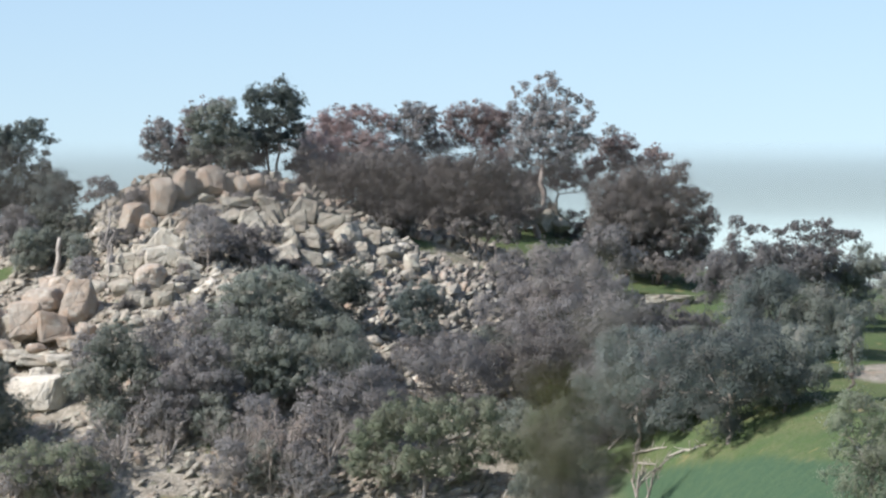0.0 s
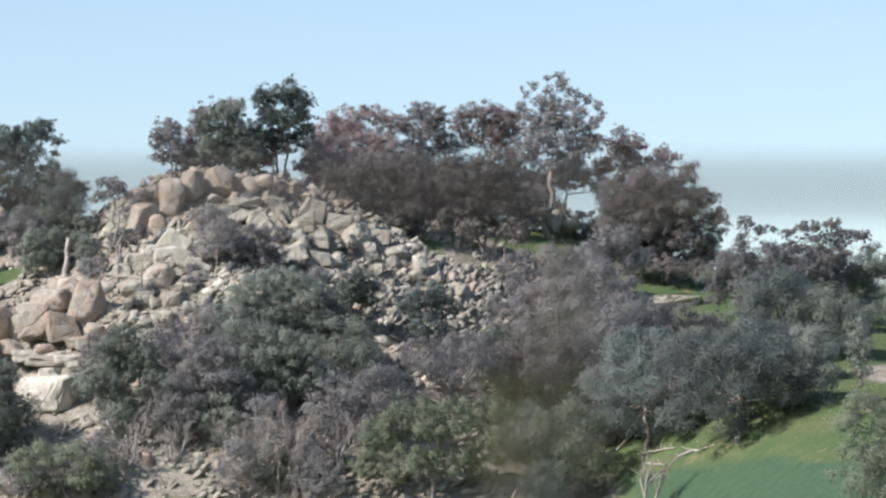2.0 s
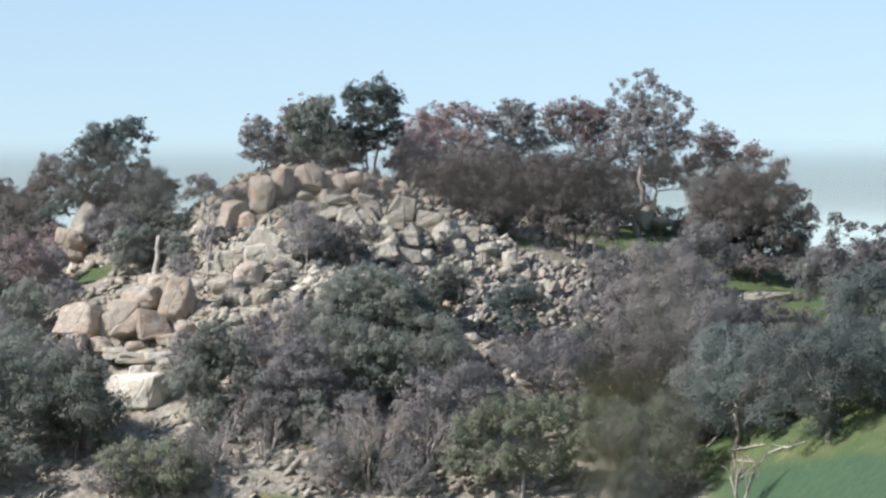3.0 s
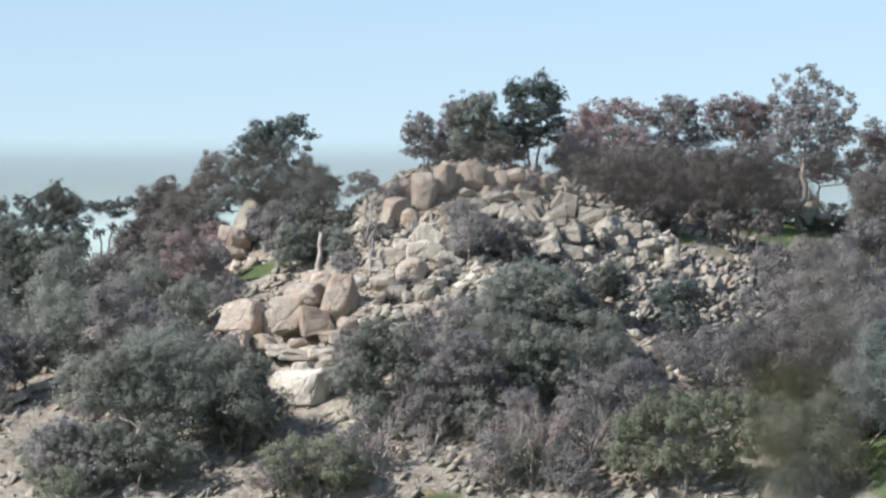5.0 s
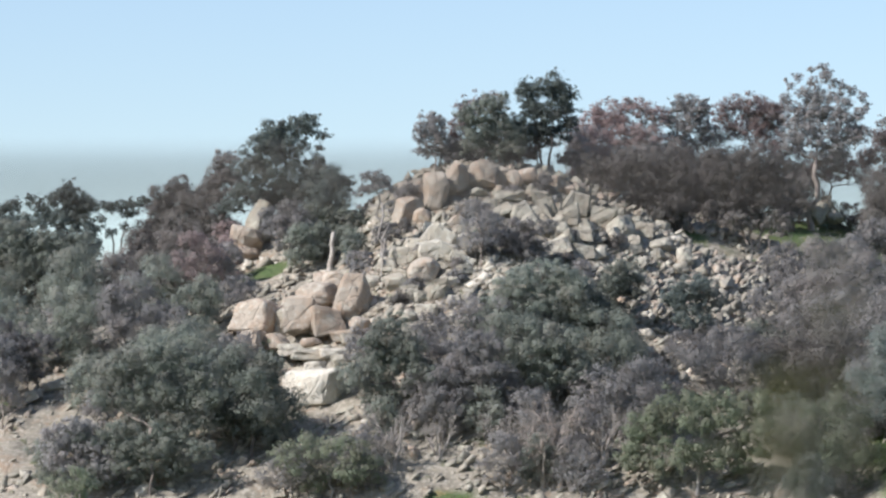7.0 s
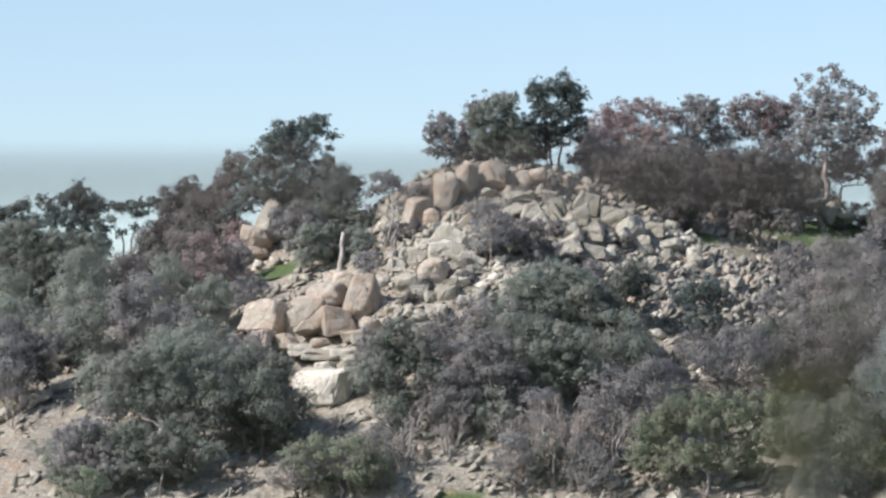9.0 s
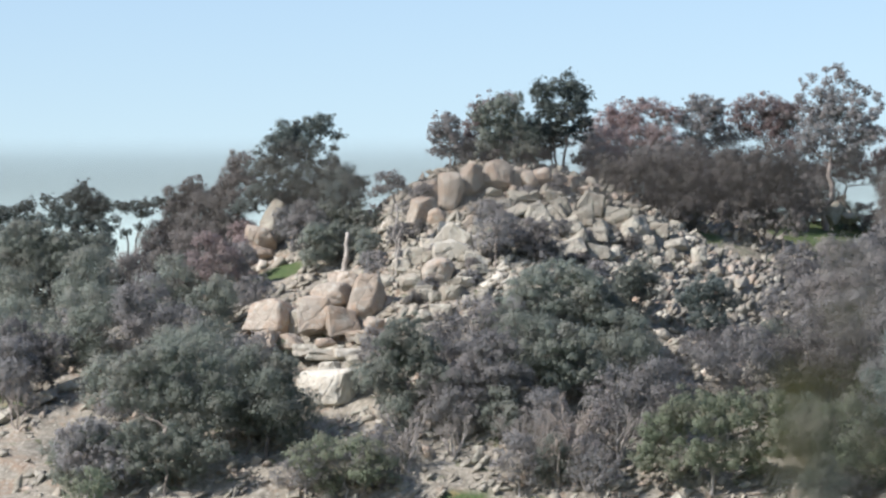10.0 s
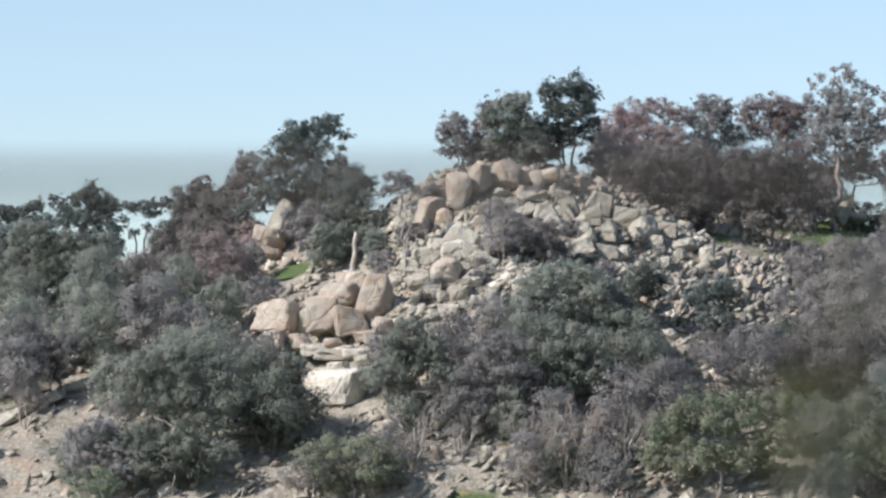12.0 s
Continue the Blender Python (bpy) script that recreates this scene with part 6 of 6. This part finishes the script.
tree("oak", -13.3, 352.5, 1.1, 0.6, "small grey-green scrubby tuft among the rocks", 503, low=0.0)
tree("green", -8.0, 350.0, 1.6, 1.1, "small grey-green scrubby tuft among the rocks", 504, low=0.0)
tree("oak", -26.0, 344.8, 1.6, 0.9, "small grey-green scrubby tuft among the rocks", 505, low=0.0)
tree("green", -20.0, 352.8, 1.6, 0.9, "small grey-green scrubby tuft among the rocks", 506, low=0.0)
tree("oak", -9.2, 349.8, 1.1, 0.7, "small grey-green scrubby tuft among the rocks", 507, low=0.0)
# trees that thicken the shaded flank
tree("grey", -32.6, 322.5, 4.3, 2.8, "grey-green eucalypt tree with pale limbs on the slope", 511, low=0.05, thin=0.7)

# ---- stones on the slope ----
def build_stones():
    rng = np.random.default_rng(7)
    great = np.array(BOULDERS)

    def taken(x, y, size):
        """True where a stone of that size would hide or pierce a boulder."""
        side = np.abs(great[:, 0] - x) < great[:, 2] * 0.45 + size * 0.4
        return bool(np.any(side & (y < great[:, 1] + great[:, 2] * 0.4) & (y > great[:, 1] - great[:, 2] * 0.5 - size * 1.1 - 0.3)))

    shapes = [block_mesh("rock", rng, GREY if i % 4 else TAN) for i in range(12)]
    kept = 0
    banks = [[np.array([v.co for v in s.vertices]), np.array([tuple(p.vertices) for p in s.polygons])] for s in shapes]
    while kept < 300:
        x, y = (rng.uniform(-22, 6), rng.uniform(346, 372)) if kept < 190 else (rng.uniform(-48, 8), rng.uniform(322, 376))
        if stony(x, y) < 0.6 or grassy(x, y) > 0.4 or fbm(x / 7, y / 7, 51, 2) < -0.15:
            continue
        size = 0.55 + 1.0 * rng.random() ** 2.0
        if taken(x, y, size):
            continue
        ob = new("rock", shapes[rng.integers(0, 12)])
        ob.matrix_basis = pose(x, y, float(ground_z(x, y)) + 0.12 * size, rng.normal(18, 20), rng.normal(-32, 22), rng.normal(0, 30)) @ Matrix.Diagonal((size * 1.3, size * rng.uniform(0.7, 1.1), size * rng.uniform(0.45, 0.9), 1))
        tagged(ob, "angular grey granite rock lying on the slope", "rock", "loose rocks on the slope")
        kept += 1
    tones = ((GREY, "grey", 29000, -0.7, 61), (TAN, "tan", 11000, 0.0, 70), (WHITE, "white", 3600, 0.3, 79))
    for mat, tone, tries, sparse, salt in tones:
        verts, faces, start = [], [], 0
        for v, f in banks:
            n = tries // 12
            x, y = rng.uniform(-68, 10, n), rng.uniform(320, 378, n)
            most = rng.random(n) < 0.55
            x, y = np.where(most, rng.uniform(-30, 9, n), x), np.where(most, rng.uniform(340, 374, n), y)
            size = 0.2 + 0.85 * rng.random(n) ** 2.4
            side = np.abs(great[None, :, 0] - x[:, None]) < great[None, :, 2] * 0.45 + size[:, None] * 0.4
            near = (y[:, None] < great[None, :, 1] + great[None, :, 2] * 0.4) & (y[:, None] > great[None, :, 1] - great[None, :, 2] * 0.5 - size[:, None] * 1.1 - 0.3)
            bare = (x < -47) & (y < 334) & (rng.random(n) < 0.8)
            bare |= (y < 346) & (fbm(x / 6, y / 6, 97, 3) < -0.05) & (rng.random(n) < 0.75)
            keep = ~bare & (stony(x, y) > 0.5) & (grassy(x, y) < 0.45) & (fbm(x / 5, y / 5, salt, 2) > sparse) & ~(np.any(side & near, 1) & (size > 0.4))
            x, y, size = x[keep], y[keep], size[keep]
            z = ground_z(x, y) + 0.1 * size
            for i in range(len(x)):
                m = np.array(Euler((rng.normal(0.3, 0.4), rng.normal(-0.55, 0.4), rng.normal(0, 0.5))).to_matrix()) @ np.diag([size[i] * rng.uniform(0.7, 2.1), size[i], size[i] * rng.uniform(0.25, 0.65)])
                verts.append(v @ m.T + (x[i], y[i], z[i]))
                faces.append(f + start)
                start += len(v)
        tagged(new("rubble", mesh_from("rubble", np.concatenate(verts), np.concatenate(faces), mat)), tone + " granite rubble strewn over the slope", "rubble", kind="stuff")


build_stones()

# ---- close by the camera: a cable and a bush ----
def build_cable():
    root = new("overhead_cable")
    root.location = (-8.0, 9.0, 0.0)
    tagged(root, "dark overhead cable slung between two timber posts", "cable")
    verts, faces = [], []
    pts = [(16 * i / 40, 0, 2.355 - 0.01 * i / 40 - 0.052 * math.sin(math.pi * i / 40)) for i in range(41)]
    tube(verts, faces, pts, [0.025] * 41, 8)
    part("wire", mesh_from("wire", verts, faces, RUBBER, True), root)
    for x in (0, 16):
        verts, faces = [], []
        tube(verts, faces, [(x, 0.09, -0.1), (x, 0.09, 1.2), (x, 0.09, 2.5), (x, 0.09, 2.55)], [0.085, 0.08, 0.078, 0.05], 10)
        part("post", mesh_from("post", verts, faces, GREY_BARK, True), root)


build_cable()


def build_near_bush():
    """A slender bush some steps off, much nearer than the hill that the lens is set to."""
    rng = np.random.default_rng(5)
    x, y = 0.43, 16.0
    root = new("near_bush")
    root.location = (x, y, float(ground_z(x, y)))
    tagged(root, "slender olive-brown bush on the grass close by", "bush")
    verts, faces, tips = [], [], []
    for s in range(9):
        sprig = s > 5
        top = np.array([rng.uniform(0.10, 0.34), rng.uniform(-0.2, 0.2), rng.uniform(2.2, 2.55)]) if sprig else np.array([rng.uniform(-0.10, 0.10), rng.uniform(-0.15, 0.15), rng.uniform(1.9, 2.1)])
        pts, rad = bent(rng, (0.02 * s - 0.08, 0.01 * s, -0.05), top, 0.012, 0.004, 0.02, 10)
        tube(verts, faces, pts, rad, 5)
        tips += pts[5:] if sprig else pts[2:] * 2
    part("stem", mesh_from("stem", verts, faces, GREY_BARK, True), root)
    tips = np.array(tips)
    v, f, lie = leaf_sprays(rng, tips, np.full(len(tips), 0.085), tips - np.array([0, 0, 0.02]), 1750, 0.045, 0.4)
    part("leaves", mesh_from("leaves", v, f, NEAR_LEAVES, True, lie), root)


build_near_bush()
